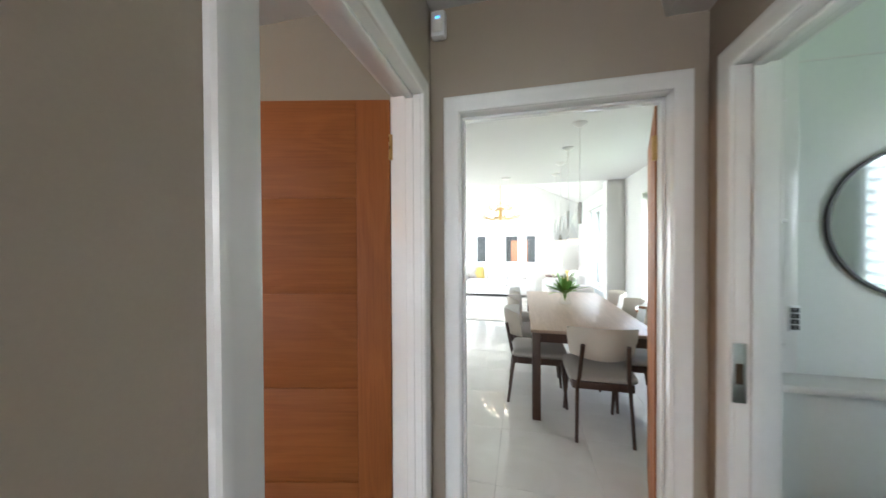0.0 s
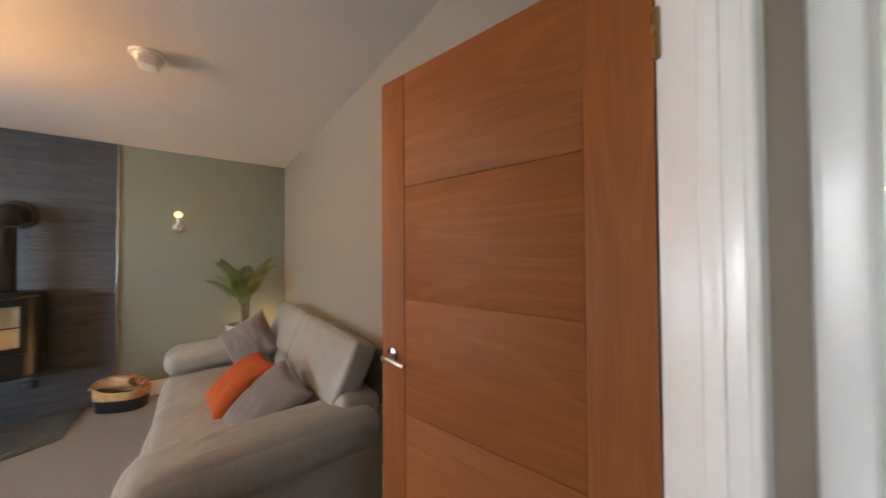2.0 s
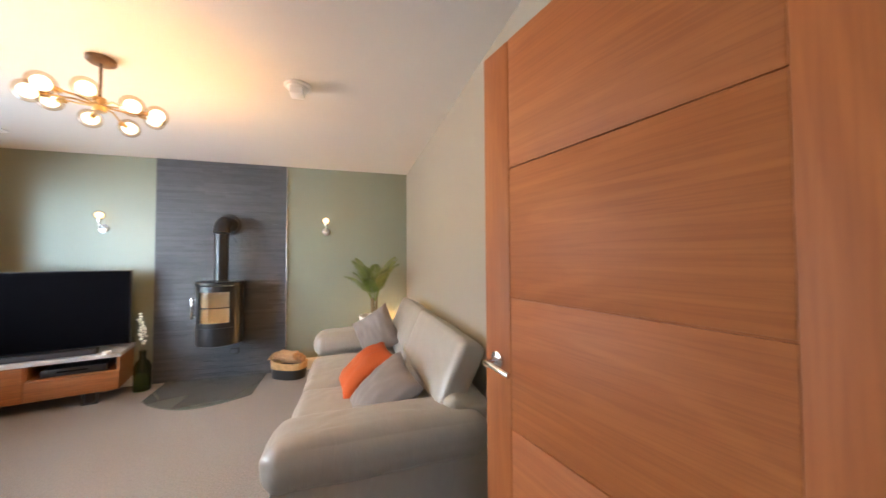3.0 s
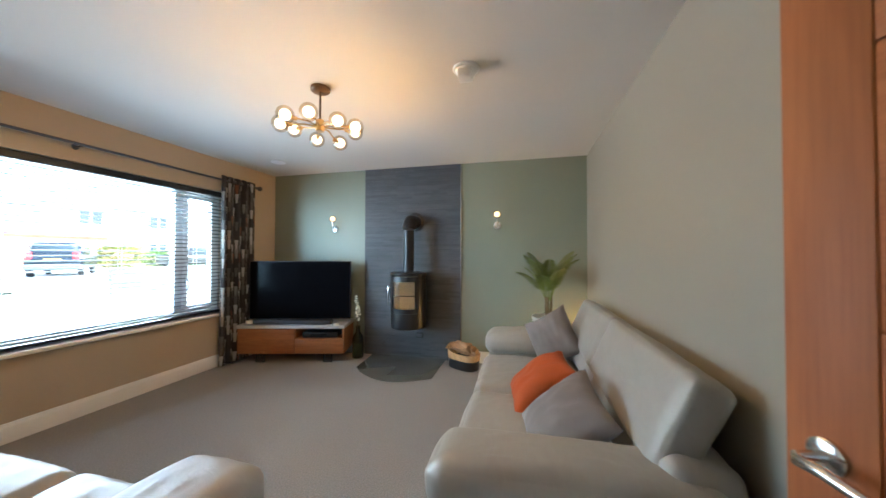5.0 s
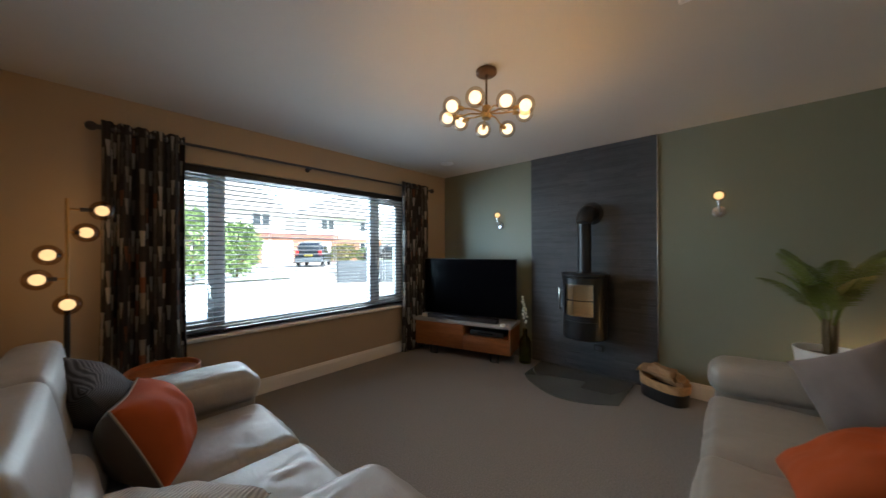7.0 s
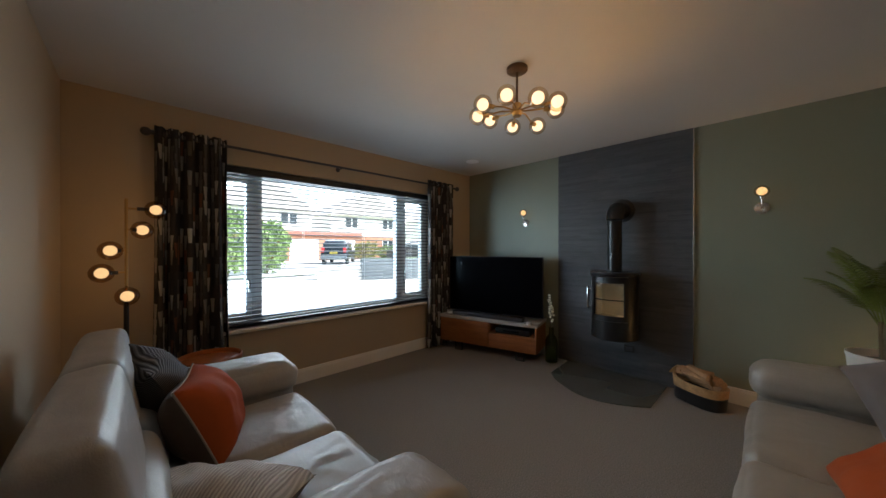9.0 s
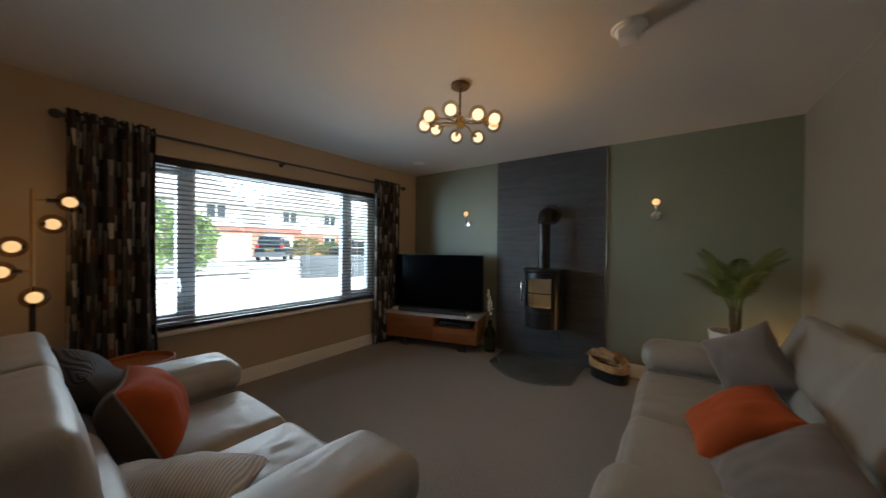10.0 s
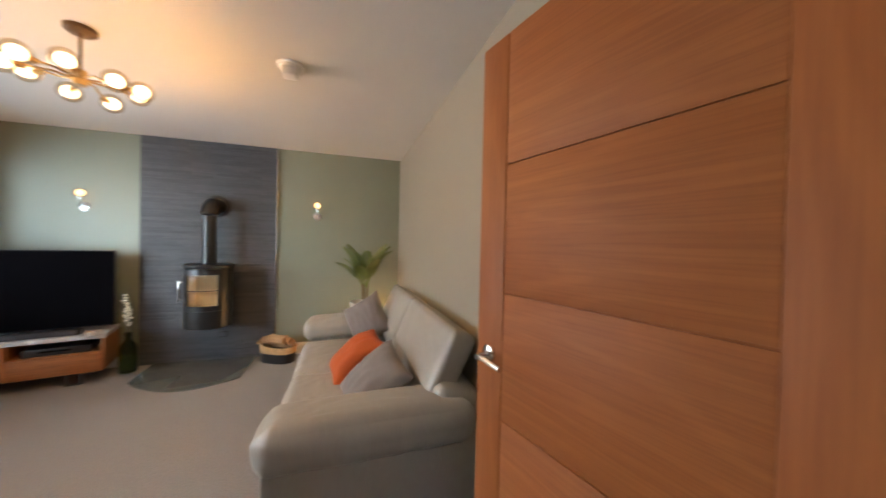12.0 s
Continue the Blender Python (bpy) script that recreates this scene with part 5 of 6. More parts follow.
def dining_chair(place, turn):
    """The back is at -y; seat, curved back on two posts, four splayed legs."""
    ob = thing("dining_chair", "dark walnut dining chair with oatmeal upholstered back and grey seat", "chair", place, turn, group="chairs round the dining table")
    part("seat", soft_box(-0.235, 0.235, -0.23, 0.24, 0.425, 0.49, 0.032, (0.008, 0.01, 0.012), 8), SEAT_GREY, ob)
    part("seat_rail", join(box(-0.21, 0.21, -0.215, -0.185, 0.37, 0.425, 0.004), join(box(-0.21, 0.21, 0.185, 0.215, 0.37, 0.425, 0.004), join(box(-0.215, -0.19, -0.185, 0.185, 0.37, 0.425, 0.004), box(0.19, 0.215, -0.185, 0.185, 0.37, 0.425, 0.004)))), WALNUT, ob)
    for s in (-1, 1):
        part("leg", tube([(s * 0.185, 0.20, 0.42), (s * 0.215, 0.235, 0.0)], 0.019, 10, r_end=0.012), WALNUT, ob)
        part("leg", tube([(s * 0.15, -0.285, 0.72), (s * 0.165, -0.235, 0.47), (s * 0.178, -0.215, 0.40), (s * 0.19, -0.27, 0.0)], 0.016, 10, r_end=0.013), WALNUT, ob)
    bm = bmesh.new()
    n, cols = 9, 15
    for face, off in ((0, -0.018), (1, 0.018)):
        for j in range(n + 1):
            for i in range(cols + 1):
                u, v = 2 * i / cols - 1, 2 * j / n - 1
                x = 0.245 * u * (1 - 0.10 * (1 - (j / n)) ** 2)
                ed = max(abs(u) ** 6, abs(v) ** 6)
                y = -0.27 + 0.13 * u * u - 0.035 * (j / n) + off * (1 - ed) ** 0.5
                z = 0.60 + 0.245 * (j / n) - 0.02 * u * u * (1 if v > 0 else -0.6)
                bm.verts.new((x, y, z))
    bm.verts.ensure_lookup_table()
    per = (n + 1) * (cols + 1)
    for f in (0, 1):
        for j in range(n):
            for i in range(cols):
                q = [f * per + j * (cols + 1) + i, f * per + j * (cols + 1) + i + 1, f * per + (j + 1) * (cols + 1) + i + 1, f * per + (j + 1) * (cols + 1) + i]
                bm.faces.new([bm.verts[k] for k in q])
    bmesh.ops.remove_doubles(bm, verts=bm.verts[:], dist=0.0004)
    part("backrest", bm, SEAT_CREAM, ob, "oatmeal upholstered curved back")
    return ob


first = dining_chair((1.09, 3.60, 0), 0)
for y in (4.02, 4.70, 5.36):
    copy_thing(first, pose(0.66, y, 0, 0, 0, -90))
    copy_thing(first, pose(1.49, y, 0, 0, 0, 90))

tb = thing("dining_table", "long dining table with brown veneer top and dark legs", "table", (1.065, 4.675, 0))
part("tabletop", box(-0.48, 0.48, -1.125, 1.125, 0.722, 0.75, 0.006), TABLE_TOP, tb)
bm = box(-0.45, 0.45, -1.09, -1.065, 0.64, 0.722)
for b in ((-0.45, 0.45, 1.065, 1.09, 0.64, 0.722), (-0.45, -0.425, -1.065, 1.065, 0.64, 0.722), (0.425, 0.45, -1.065, 1.065, 0.64, 0.722)):
    box(*b, bm=bm)
part("apron", bm, WALNUT, tb)
for x in (-0.435, 0.435):
    for y in (-1.08, 1.08):
        part("leg", box(x - 0.034, x + 0.034, y - 0.034, y + 0.034, 0, 0.722, 0.004), WALNUT, tb)

gv = thing("glass_vase", "flared clear glass vase of pale tulips and green leaves", "vase", (1.0, 4.78, 0.75))
part("glass", lathe([(0, 0.0), (0.062, 0.0), (0.068, 0.006), (0.05, 0.10), (0.055, 0.17), (0.062, 0.19), (0.058, 0.19), (0.046, 0.10), (0.062, 0.012), (0, 0.01)], 32), WATER_GLASS, gv)
rng = random.Random(8)
for k in range(46):
    a, tilt = rng.uniform(0, 6.28), rng.uniform(0.1, 1.3)
    d = Vector((math.cos(a) * math.sin(tilt), math.sin(a) * math.sin(tilt), math.cos(tilt)))
    ln, w = rng.uniform(0.19, 0.31), rng.uniform(0.016, 0.028)
    side = d.cross(Vector((0, 0, 1))).normalized()
    bm = bmesh.new()
    rows = []
    for q, ww in ((0, 0.35), (0.25, 0.8), (0.55, 1.0), (0.85, 0.55), (1.0, 0.05)):
        p = Vector((0.02 * math.cos(a), 0.02 * math.sin(a), 0.13)) + d * ln * q - Vector((0, 0, 0.09 * q * q * math.sin(tilt)))
        rows.append([bm.verts.new(p - side * w * ww), bm.verts.new(p + d.cross(side) * 0.006 * ww), bm.verts.new(p + side * w * ww)])
    for r0, r1 in zip(rows, rows[1:]):
        bm.faces.new((r0[0], r0[1], r1[1], r1[0]))
        bm.faces.new((r0[1], r0[2], r1[2], r1[1]))
    part("leaf", bm, LEAF_FRESH, gv)

for k in range(7):
    a, tilt = rng.uniform(0, 6.28), rng.uniform(0.25, 0.95)
    d = Vector((math.cos(a) * math.sin(tilt), math.sin(a) * math.sin(tilt), math.cos(tilt)))
    tip = Vector((0, 0, 0.13)) + d * rng.uniform(0.20, 0.27)
    stalk = part("tulip_stalk", tube([(0, 0, 0.05), Vector((0, 0, 0.13)) + d * 0.08, tip], 0.004, 8), LEAF_FRESH, gv)
    part("tulip_bud", lathe([(0, -0.03), (0.014, -0.022), (0.021, -0.002), (0.018, 0.02), (0.008, 0.034), (0, 0.034)], 14, Matrix.Translation(tip) @ d.to_track_quat("Z", "Y").to_matrix().to_4x4()), PETAL, stalk, "pale closed tulip bud")


def pendant(y):
    ob = thing("pendant_light", "clear glass pendant light with a white rim on a thin cable", "pendant light", (1.01, y, 2.5), group="pendants over the dining table")
    part("ceiling_cup", lathe([(0, -0.001), (0.062, -0.001), (0.062, -0.006), (0.02, -0.035), (0, -0.035)], 28), CHINA, ob)
    part("cable", tube([(0, 0, -0.03), (0, 0, -0.72)], 0.003, 8), CHINA, ob)
    part("stem", lathe([(0, -0.88), (0.017, -0.88), (0.019, -0.80), (0.019, -0.70), (0.012, -0.69), (0, -0.69)], 20), CHINA, ob, "white metal stem")
    sh = part("shade", lathe([(0.024, -0.72), (0.05, -0.84), (0.115, -1.05), (0.118, -1.052), (0.054, -0.84), (0.028, -0.72)], 36), WATER_GLASS, ob)
    sh.visible_shadow = False
    part("diffuser", lathe([(0, -1.01), (0.10, -1.01), (0.113, -1.05), (0.10, -1.056), (0, -1.056)], 36), SHADE_LIT, ob, "white lit diffuser")


for y in (3.86, 4.59, 5.26, 5.93):
    pendant(y)
dl = thing("ceiling_rose", "round white ceiling fitting", "ceiling light", (0.28, 6.03, 2.5))
part("ring", lathe([(0, -0.02), (0.05, -0.02), (0.075, -0.008), (0.075, -0.001), (0, -0.001)], 28), CHINA, dl)


def plain_window(name, label, x0, x1, z0, z1, y, bars, axis="y"):
    """A glazed frame; axis y: it lies across y; axis x: it lies across x, and the first two numbers are along y."""
    ob = thing(name, label, "window", (0, 0, 0), kind="structure")
    put = Matrix.Identity(4) if axis == "y" else Matrix(((0, 1, 0, 0), (1, 0, 0, 0), (0, 0, 1, 0), (0, 0, 0, 1)))
    bm = bmesh.new()
    w = 0.055
    for b in ((x0, x0 + w, z0, z1), (x1 - w, x1, z0, z1), (x0 + w, x1 - w, z0, z0 + w), (x0 + w, x1 - w, z1 - w, z1)):
        box(b[0], b[1], y, y + 0.07, b[2], b[3], bm=bm)
    for k in bars:
        box(k - 0.035, k + 0.035, y, y + 0.07, z0 + w, z1 - w, bm=bm)
    bm.transform(put)
    part("window_frame", bm, UPVC, ob)
    edges = [x0, *bars, x1]
    for a, b in zip(edges, edges[1:]):
        bm = box(a + 0.03, b - 0.03, y + 0.03, y + 0.036, z0 + 0.03, z1 - 0.03)
        bm.transform(put)
        part("pane", bm, PANE, ob).visible_shadow = False
    return ob


plain_window("window_3", "white framed dining room window", 4.2, 5.86, 0.55, 2.15, 2.26, [5.3], "x")
plain_window("window_4", "white framed garden room window", 7.9, 9.7, 0.45, 2.3, 2.26, [8.8], "x")
for k, (a, b) in enumerate(FAR):
    plain_window(f"window_{5 + k}", "white framed window in the gable wall", a, b, fz0, fz1, 11.08, [])
plain_window("window_8", "white framed glazed screen of the garden room", 6.9, 10.7, 0.02, 2.6, -3.26, [7.85, 8.8, 9.75], "x")
ws = thing("window_sill", "white window board of the dining window", "window sill", (0, 0, 0), kind="structure")
part("board", box(2.10, 2.30, 4.15, 5.90, 0.525, 0.549, 0.006), GLOSS, ws)

# ---- garden room ----
solid("rug", box(-1.7, 0.9, 6.95, 9.75, 0.0, 0.014, 0.005), RUG, "large cream patterned rug on the tiled floor", "rug")


def loose_sofa(place, turn, L, label, mat):
    ob = thing("sofa", label, "sofa", place, turn)
    h, D = L / 2, 0.92
    part("base", soft_box(-h, h, -D, 0, 0.06, 0.30, 0.04, (0, 0, 0), 8), mat, ob)
    for s in (-1, 1):
        a, b = sorted((s * (h - 0.2), s * h))
        part("arm", soft_box(a, b, -D, 0, 0.10, 0.60, 0.08, (0.01, 0.01, 0.01), 8), mat, ob)
    n = 3 if L > 1.7 else (2 if L > 1.2 else 1)
    w = (L - 0.4) / n
    for k in range(n):
        a = -h + 0.2 + k * w
        part("seat_cushion", soft_box(a, a + w, -D + 0.02, -0.2, 0.28, 0.45, 0.05, (0, 0.01, 0.02), 8), mat, ob)
        part("back_cushion", soft_box(a, a + w, -0.34, -0.08, 0.42, 0.82, 0.09, (0, 0.02, 0.01), 8), mat, ob)
    for x in (-h + 0.1, h - 0.1):
        for y in (-D + 0.1, -0.1):
            part("foot", box(x - 0.02, x + 0.02, y - 0.02, y + 0.02, 0, 0.07), WALNUT, ob)
    return ob


loose_sofa((-0.18, 10.75, 0), 0, 2.1, "white upholstered sofa under the gable windows", WHITE_CLOTH)
loose_sofa((1.95, 8.6, 0), -90, 1.55, "white upholstered sofa beside the garden window", WHITE_CLOTH)
cushion("yellow cushion on the white sofa", (1.62, 9.05, 0.62), (70, 0, -60), (0.42, 0.42), 0.15, YELLOW, 12)
cushion("yellow cushion on the white sofa under the windows", (-0.75, 10.35, 0.62), (64, 0, 10), (0.40, 0.40), 0.15, YELLOW, 13)
cushion("grey cushion on the white sofa under the windows", (-0.95, 10.33, 0.62), (64, 0, -8), (0.40, 0.40), 0.15, SEAT_GREY, 14)
lt = thing("lamp_table", "small dark wooden lamp table", "side table", (1.42, 10.55, 0))
part("top", lathe([(0, 0.53), (0.24, 0.53), (0.245, 0.54), (0.245, 0.555), (0, 0.555)], 36), WALNUT, lt)
part("column", lathe([(0, 0), (0.16, 0), (0.16, 0.02), (0.03, 0.04), (0.025, 0.53), (0, 0.53)], 28), WALNUT, lt)
tl = thing("table_lamp", "table lamp with a lit cream drum shade", "table lamp", (1.42, 10.55, 0.555))
part("foot", lathe([(0, 0), (0.075, 0), (0.08, 0.01), (0.03, 0.03), (0.055, 0.12), (0.04, 0.2), (0.012, 0.26), (0, 0.26)], 28), CHINA, tl)
part("shade", lathe([(0.19, 0.27), (0.21, 0.27), (0.19, 0.54), (0.185, 0.54), (0.19, 0.27)], 36), SHADE_LIT, tl, "lit cream shade")

gc = thing("chandelier", "branched brass chandelier with many small lit bulbs", "chandelier", (0.04, 8.3, 0))
part("rod", tube([(0, 0, 2.05), (0, 0, 3.72)], 0.008, 10), BRASS, gc)
part("hub", lathe([(0, 2.0), (0.03, 2.02), (0.045, 2.1), (0.03, 2.3), (0, 2.32)], 24), BRASS, gc)
for ring, (cnt, rr, zz) in enumerate(((10, 0.42, 2.14), (6, 0.26, 2.34))):
    for k in range(cnt):
        a = 2 * math.pi * k / cnt + ring * 0.3
        c, s = math.cos(a), math.sin(a)
        arm = part("arm", tube([(0.02 * c, 0.02 * s, zz - 0.05), (rr * 0.5 * c, rr * 0.5 * s, zz - 0.11), (rr * c, rr * s, zz - 0.06), (rr * c, rr * s, zz)], 0.010, 8), BRASS, gc)
        part("candle_cup", lathe([(0, -0.02), (0.035, -0.012), (0.04, 0.0), (0.02, 0.006), (0, 0.006)], 14, Matrix.Translation((rr * c, rr * s, zz))), BRASS, arm)
        part("bulb", ball(0.022, (rr * c, rr * s, zz + 0.03), 12), BULB_SPARK, arm)

# ---- outside ----
GRASS = surface("lawn", (0.07, 0.13, 0.03), 0.9, big=0.6, fine=30, vary=0.35, bump=0.4, depth=0.02)
CONCRETE = surface("pale_concrete_paving", (0.46, 0.445, 0.42), 0.85, big=0.6, fine=25, vary=0.15, bump=0.2)
ASPHALT = surface("worn_asphalt", (0.30, 0.30, 0.295), 0.9, big=0.4, fine=60, vary=0.2, bump=0.3)
HEDGE = surface("hedge_leaf", (0.20, 0.29, 0.09), 0.6, big=3, fine=40, vary=0.4, bump=0.1)
SHRUB = surface("shrub_leaf", (0.20, 0.22, 0.05), 0.6, big=3, fine=40, vary=0.4, bump=0.1)
BRICK = surface("red_brick", (0.32, 0.15, 0.09), 0.85, big=1.2, fine=14, vary=0.3, bump=0.3)
RENDER = surface("pale_render", (0.80, 0.77, 0.72), 0.85, big=0.7, fine=30, vary=0.08, bump=0.2)
ROOF = surface("grey_roof_tile", (0.50, 0.45, 0.42), 0.8, big=1.0, fine=9, vary=0.3, bump=0.5, depth=0.02)
FASCIA = surface("red_brown_fascia", (0.30, 0.10, 0.07), 0.7, vary=0.15)
CAR_PAINT = surface("black_blue_car_paint", (0.014, 0.018, 0.026), 0.2, vary=0.1, bump=0.0)
CAR_GLASS = surface("dark_car_glass", (0.03, 0.04, 0.05), 0.08, vary=0.1, bump=0.0)
TYRE = surface("tyre_rubber", (0.02, 0.02, 0.02), 0.85, vary=0.2)
LAMP_RED = surface("red_tail_lamp", (0.5, 0.03, 0.03), 0.2, vary=0.1)
PLATE = surface("yellow_plate", (0.65, 0.5, 0.05), 0.5, vary=0.05)
PLANK_GREY = surface("grey_painted_board", (0.11, 0.125, 0.14), 0.6, vary=0.12, bump=0.2)
# near-black base colour carries the shade on the building behind the gable
SHADED_WALL = surface("shaded_wall_tone", (0.035, 0.04, 0.045), 0.7, vary=0.2, bump=0.2)


def lie(y):
    """The ground falls away from the street towards the house."""
    k = min(1.0, max(0.0, (-y - 7) / 13))
    return -0.28 + 0.5 * k * k * (3 - 2 * k)


def sheet(name, x0, x1, y0, y1, nx, ny, mat, lift, label, category):
    bm = bmesh.new()
    vs = [[bm.verts.new((x0 + (x1 - x0) * i / nx, y0 + (y1 - y0) * j / ny, lie(y0 + (y1 - y0) * j / ny) + lift)) for i in range(nx + 1)] for j in range(ny + 1)]
    for j in range(ny):
        for i in range(nx):
            bm.faces.new((vs[j][i], vs[j][i + 1], vs[j + 1][i + 1], vs[j + 1][i]))
    return solid(name, bm, mat, label, category, "structure")


sheet("ground", -400, 400, -400, 400, 4, 400, GRASS, -0.03, "rough lawn running to the horizon", "ground")
sheet("driveway", -14, 5, -14.5, -2.46, 2, 24, CONCRETE, 0.0, "pale concrete driveway in front of the house", "driveway")
sheet("road", -90, 60, -24, -16, 2, 16, ASPHALT, 0.0, "grey asphalt residential road", "road")
sheet("pavement", -90, 60, -16, -14.5, 2, 6, CONCRETE, 0.08, "pale pavement with a raised kerb", "pavement")
sheet("forecourt", -26, -6, -28, -24, 2, 8, CONCRETE, 0.02, "pale forecourt of the house across the road", "driveway")


solid("backdrop", box(-260, 200, -150.5, -150, -2, 110), HAZE, "bright white hazy sky beyond the houses", "sky", "structure")


def leaf_mass(name, label, category, place, size, mat, count, leaf, seed):
    """A shrub or hedge: trunk stubs and many small leaves scattered through its body."""
    ob = thing(name, label, category, place)
    rng = random.Random(seed)
    bm = bmesh.new()
    for _ in range(count):
        a, b, r = rng.uniform(0, 6.28), rng.uniform(-1, 1), rng.uniform(0.55, 1.0) ** 0.5
        lump = 0.8 + 0.35 * noise.noise(Vector((math.cos(a) * 2 + seed, math.sin(a) * 2, b * 2)))
        q = math.sqrt(max(0, 1 - b * b))
        p = Vector((size[0] / 2 * r * q * math.cos(a) * lump, size[1] / 2 * r * q * math.sin(a) * lump, size[2] * (0.5 + 0.5 * b * r * lump)))
        u = Vector((rng.uniform(-1, 1), rng.uniform(-1, 1), rng.uniform(-0.4, 1))).normalized()
        v = u.orthogonal().normalized() * leaf * 0.5
        bm.faces.new([bm.verts.new(c) for c in (p - u * leaf, p + v, p + u * leaf, p - v)])
    part("foliage", bm, mat, ob, sharp=180)
    part("trunk", tube([(0, 0, -0.1), (0.03, 0.02, size[2] * 0.4), (0, 0.05, size[2] * 0.7)], 0.05, 8, r_end=0.015), BRONZE, ob)
    return ob


for k, (x, y, s, mat, n) in enumerate([(-3.2, -15.0, (3.6, 2.2, 3.4), HEDGE, 3400), (-4.9, -15.6, (2.4, 2.0, 2.9), HEDGE, 2600), (-0.2, -13.6, (3.4, 2.0, 2.4), HEDGE, 2200), (-15.4, -24.5, (3.4, 2.2, 2.0), SHRUB, 1500), (-18.2, -25.0, (3.0, 2.0, 1.6), HEDGE, 1200), (3.5, -14.2, (3.4, 2.0, 2.6), HEDGE, 1500)]):
    leaf_mass("bush", "leafy green garden bush by the road", "bush", (x, y, lie(y) - 0.05), s, mat, n, 0.11, 30 + k)
for k, (x, y, s) in enumerate([(7.5, 6.0, (3.2, 4.0, 2.6)), (8.5, 10.5, (3.0, 5.0, 3.2)), (7.0, 14.5, (4.0, 4.0, 3.0)), (-7.5, 9.0, (3.0, 6.0, 2.2))]):
    leaf_mass("bush", "leafy green bush in the back garden", "bush", (x, y, -0.35), s, HEDGE, 2200, 0.12, 50 + k)


def house(place, turn, w, d, eaves, rise, label, seed):
    ob = thing("house", label, "house", place, turn)
    part("wall", box(-w / 2, w / 2, -d / 2, d / 2, -0.3, eaves), RENDER, ob)
    part("brick_storey", box(-w / 2 - 0.04, w / 2 + 0.04, d / 2 - 0.2, d / 2 + 0.06, -0.3, 2.5), BRICK, ob)
    bm = bmesh.new()
    o = 0.45
    for y in (-d / 2 - o, d / 2 + o):
        for x, z in ((-w / 2 - o, eaves - 0.15), (0, eaves + rise), (w / 2 + o, eaves - 0.15)):
            bm.verts.new((x, y, z))
    bm.verts.ensure_lookup_table()
    v = bm.verts
    for q in ((0, 1, 2), (5, 4, 3), (0, 3, 4, 1), (1, 4, 5, 2), (0, 2, 5, 3)):
        bm.faces.new([v[k] for k in q])
    part("roof", bm, ROOF, ob)
    for x in (-w / 4, w / 4):
        for z in (0.9, 3.5):
            if z + 1.2 < eaves:
                win_ = part("window", box(x - 0.8, x + 0.8, d / 2 - 0.02, d / 2 + 0.10, z, z + 1.25), UPVC, ob)
                for q in (-0.4, 0.4):
                    part("pane", box(x + q - 0.34, x + q + 0.34, d / 2 + 0.1, d / 2 + 0.112, z + 0.07, z + 1.18), CAR_GLASS, win_)
    return ob


house((-9.0, -36, 0.2), 0, 9, 8, 5.1, 3.0, "two-storey pale rendered house across the road", 1)
house((-21.0, -37, 0.2), 0, 10, 8, 5.1, 2.8, "two-storey pale house with a tiled roof across the road", 2)
house((-34.0, -38, 0.2), 8, 10, 8, 5.1, 2.8, "two-storey pale house farther along the road", 3)
house((3.5, -36, 0.2), 0, 9, 8, 5.1, 2.8, "two-storey pale house at the road's bend", 4)
ga = thing("garage", "flat-roofed brick garage with a red brown fascia", "garage", (-13.2, -30.2, 0.2))
part("wall", box(-3.8, 3.8, -2, 2, -0.3, 2.3), BRICK, ga)
part("fascia", box(-3.95, 3.95, -2.1, 2.12, 2.3, 2.66), FASCIA, ga)
part("roof", box(-3.9, 3.9, -2.05, 2.05, 2.66, 2.72), ROOF, ga)
for x in (-1.85, 1.85):
    part("garage_door", box(x - 1.25, x + 1.25, 2.0, 2.06, -0.2, 2.05), UPVC, ga)


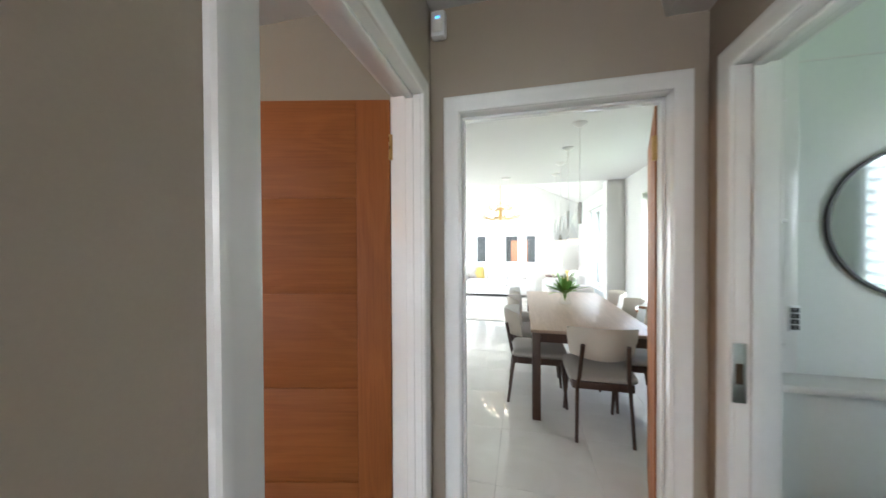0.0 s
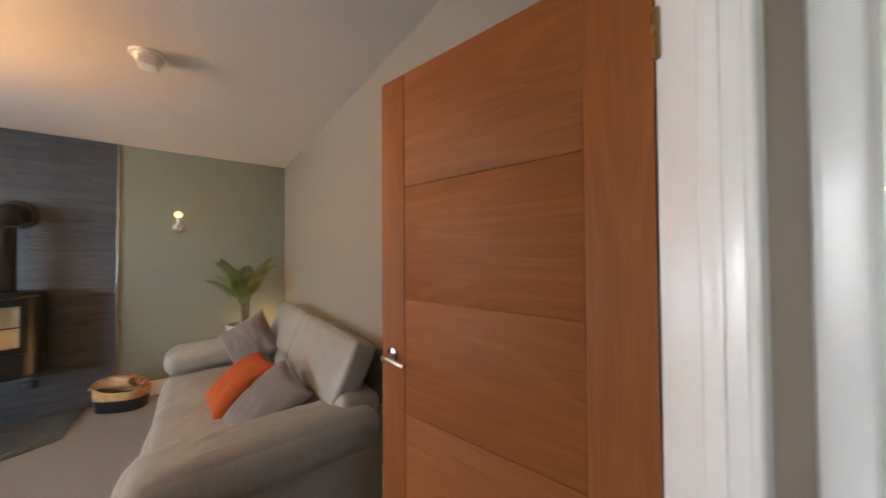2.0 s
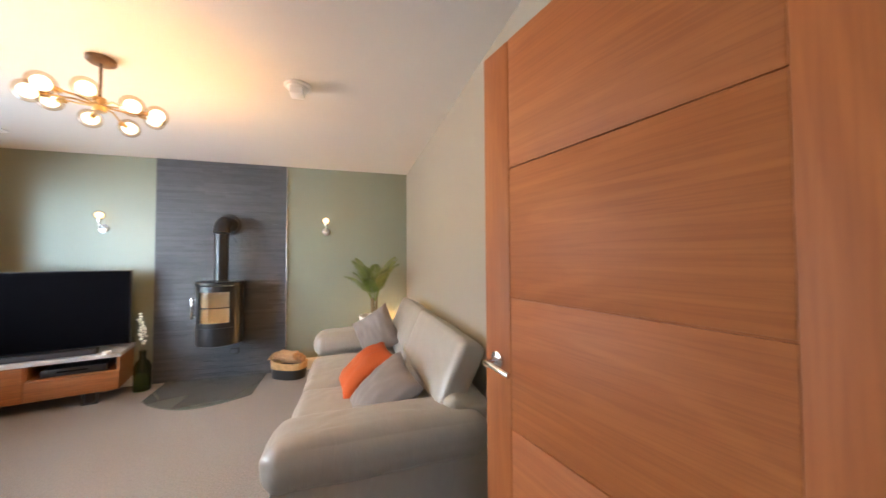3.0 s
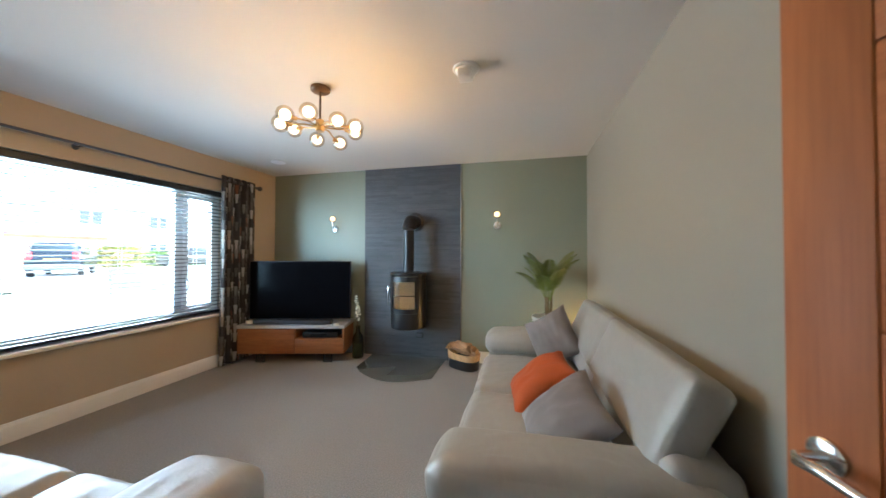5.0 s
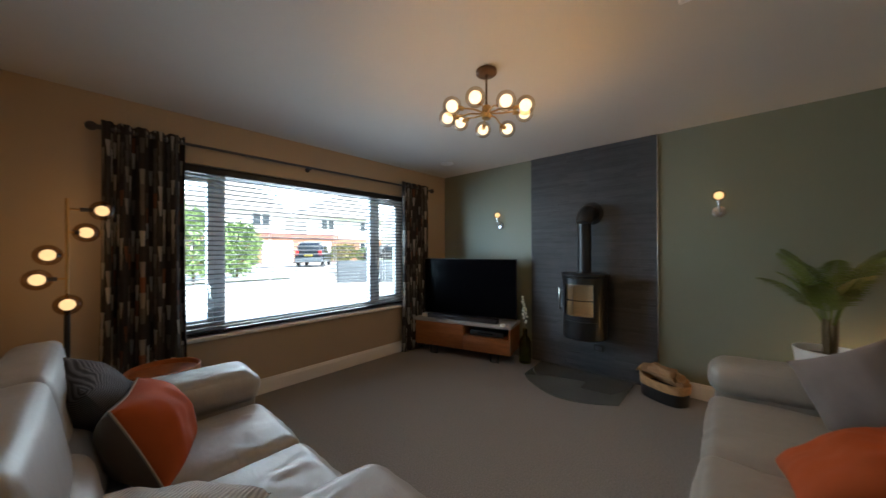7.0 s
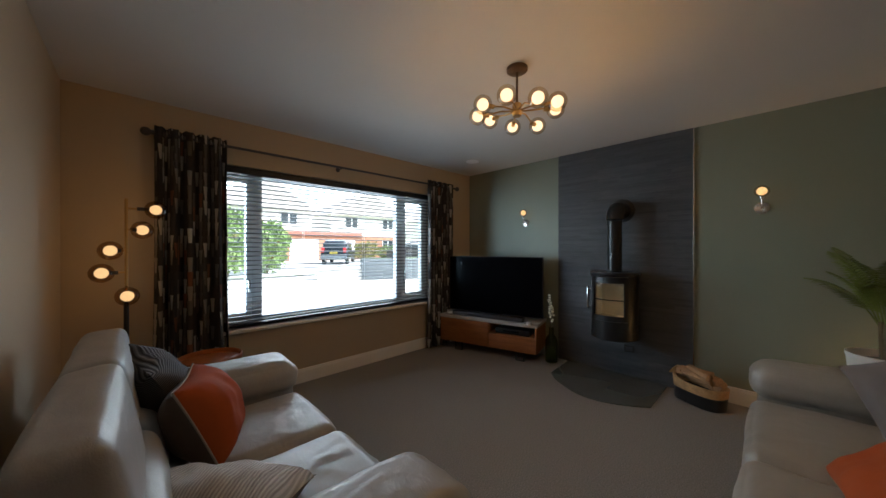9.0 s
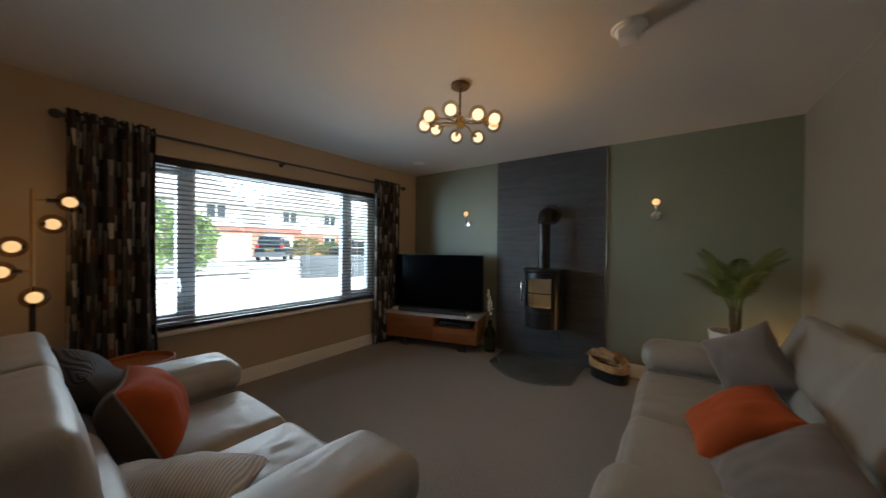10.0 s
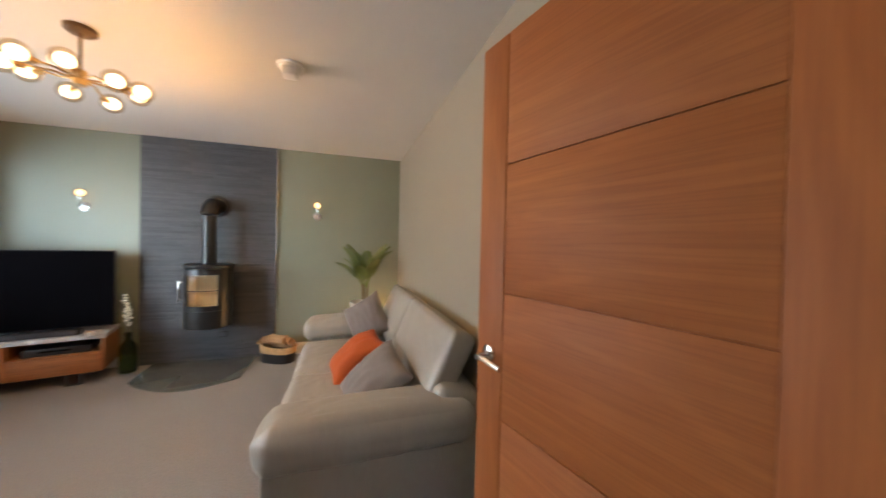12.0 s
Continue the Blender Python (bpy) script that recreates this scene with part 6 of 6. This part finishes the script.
def car(place, turn, label, paint):
    """The rear faces +y."""
    ob = thing("car", label, "car", place, turn)
    body = soft_box(-0.93, 0.93, -2.25, 2.2, 0.32, 1.02, 0.16, (0.03, 0.04, 0.02), 10)
    part("body", body, paint, ob)
    cab = soft_box(-0.84, 0.84, -1.2, 2.12, 0.9, 1.72, 0.2, (0.02, 0.03, 0.02), 10)
    for v in cab.verts:
        k = max(0, v.co.z - 1.0) / 0.72
        v.co.x *= 1 - 0.12 * k
        v.co.y = v.co.y - 0.16 * k if v.co.y > 0 else v.co.y + 0.55 * k
    part("cabin", cab, paint, ob)
    part("rear_window", box(-0.62, 0.62, 2.03, 2.085, 1.12, 1.52, 0.02), CAR_GLASS, ob)
    for s in (-1, 1):
        part("side_window", box(s * 0.825 - 0.02, s * 0.825 + 0.02, -0.7, 1.75, 1.1, 1.5, 0.015), CAR_GLASS, ob)
        part("tail_lamp", box(s * 0.74 - 0.1, s * 0.74 + 0.1, 2.13, 2.225, 0.85, 1.2, 0.02), LAMP_RED, ob)
        part("roof_rail", tube([(s * 0.68, -0.5, 1.76), (s * 0.68, 1.7, 1.76)], 0.02, 8), GUNMETAL, ob)
        for y in (-1.4, 1.38):
            wheel = part("wheel", lathe([(0.2, -0.11), (0.33, -0.11), (0.36, -0.07), (0.36, 0.07), (0.33, 0.11), (0.2, 0.11)], 28, pose(s * 0.82, y, 0.36, 0, 90, 0)), TYRE, ob)
            part("rim", lathe([(0, -0.118), (0.22, -0.118), (0.22, 0.118), (0, 0.118)], 20, pose(s * 0.82, y, 0.36, 0, 90, 0)), CHROME, wheel)
    part("bumper", soft_box(-0.9, 0.9, 2.1, 2.3, 0.35, 0.62, 0.06, (0, 0, 0), 6), PLANK_GREY, ob)
    pl = part("plate", box(-0.26, 0.26, 2.22, 2.245, 0.78, 0.89), PLATE, ob)
    for k in range(6):
        part("bar", box(-0.2 + 0.07 * k, -0.155 + 0.07 * k, 2.245, 2.248, 0.8, 0.87), BLACK, pl)
    return ob


car((-11.7, -22.1, lie(-22.1)), -36, "black estate car parked across the road", CAR_PAINT)
car((-19.5, -23.0, lie(-23.0)), 80, "dark car parked farther along the road", BLACK)
tg = thing("planter", "grey slatted wooden planter on the driveway", "planter", (-9.3, -11.6, lie(-11.6)), -20)
for k in range(7):
    part("slat", box(-1.45, 1.45, 0.0, 0.03, 0.03 + 0.14 * k, 0.158 + 0.14 * k, 0.004), PLANK_GREY, tg)
for s in (-1, 1):
    part("end_panel", box(s * 1.43 - 0.015, s * 1.43 + 0.015, -0.5, 0.0, 0.0, 1.0, 0.004), PLANK_GREY, tg)
part("back_panel", box(-1.45, 1.45, -0.53, -0.5, 0.0, 1.0, 0.004), PLANK_GREY, tg)
wl = thing("garden_wall", "low pale stone wall beside the driveway", "garden wall", (-7.3, -12.6, lie(-12.6)), -14)
part("wall", box(-1.8, 1.2, -0.2, 0.2, -0.3, 0.42, 0.02), RENDER, wl)
part("coping", box(-1.85, 1.25, -0.24, 0.24, 0.42, 0.48, 0.01), CONCRETE, wl)
ob = thing("outbuilding", "outbuilding coloured dark as in shade, with a brick panel, behind the gable windows", "outbuilding", (0, 14.2, -0.28))
# wall's shade is in its colour; the sky would light it brighter
part("wall", box(-4.5, 4.5, -0.3, 3, 0, 3.6), SHADED_WALL, ob)
part("brick_panel", box(0.1, 0.75, -0.34, -0.29, 0.4, 1.9), BRICK, ob)
part("door", box(-0.9, -0.1, -0.34, -0.29, 0.0, 2.1), PVC_GREY, ob)

# ---- floor tiles of the dining and garden rooms ----
floor_tiles = bpy.data.objects["floor_dining"]
bm = box(0.0, 0.6085, 0.0, 0.6085, -0.012, 0.0, 0.0012, segs=1)
tile_mesh = finish(bm, "tile", TILE)
for i in range(-6, 3):
    for j in range(-1, 14):
        x, y = 0.36 + 0.61 * i, 2.77 + 0.61 * j
        if y < 2.32 - 0.35 or x > 2.1 or y > 10.95:
            continue
        t = part("tile", tile_mesh, TILE, floor_tiles)
        t.location = (x, y, 0)
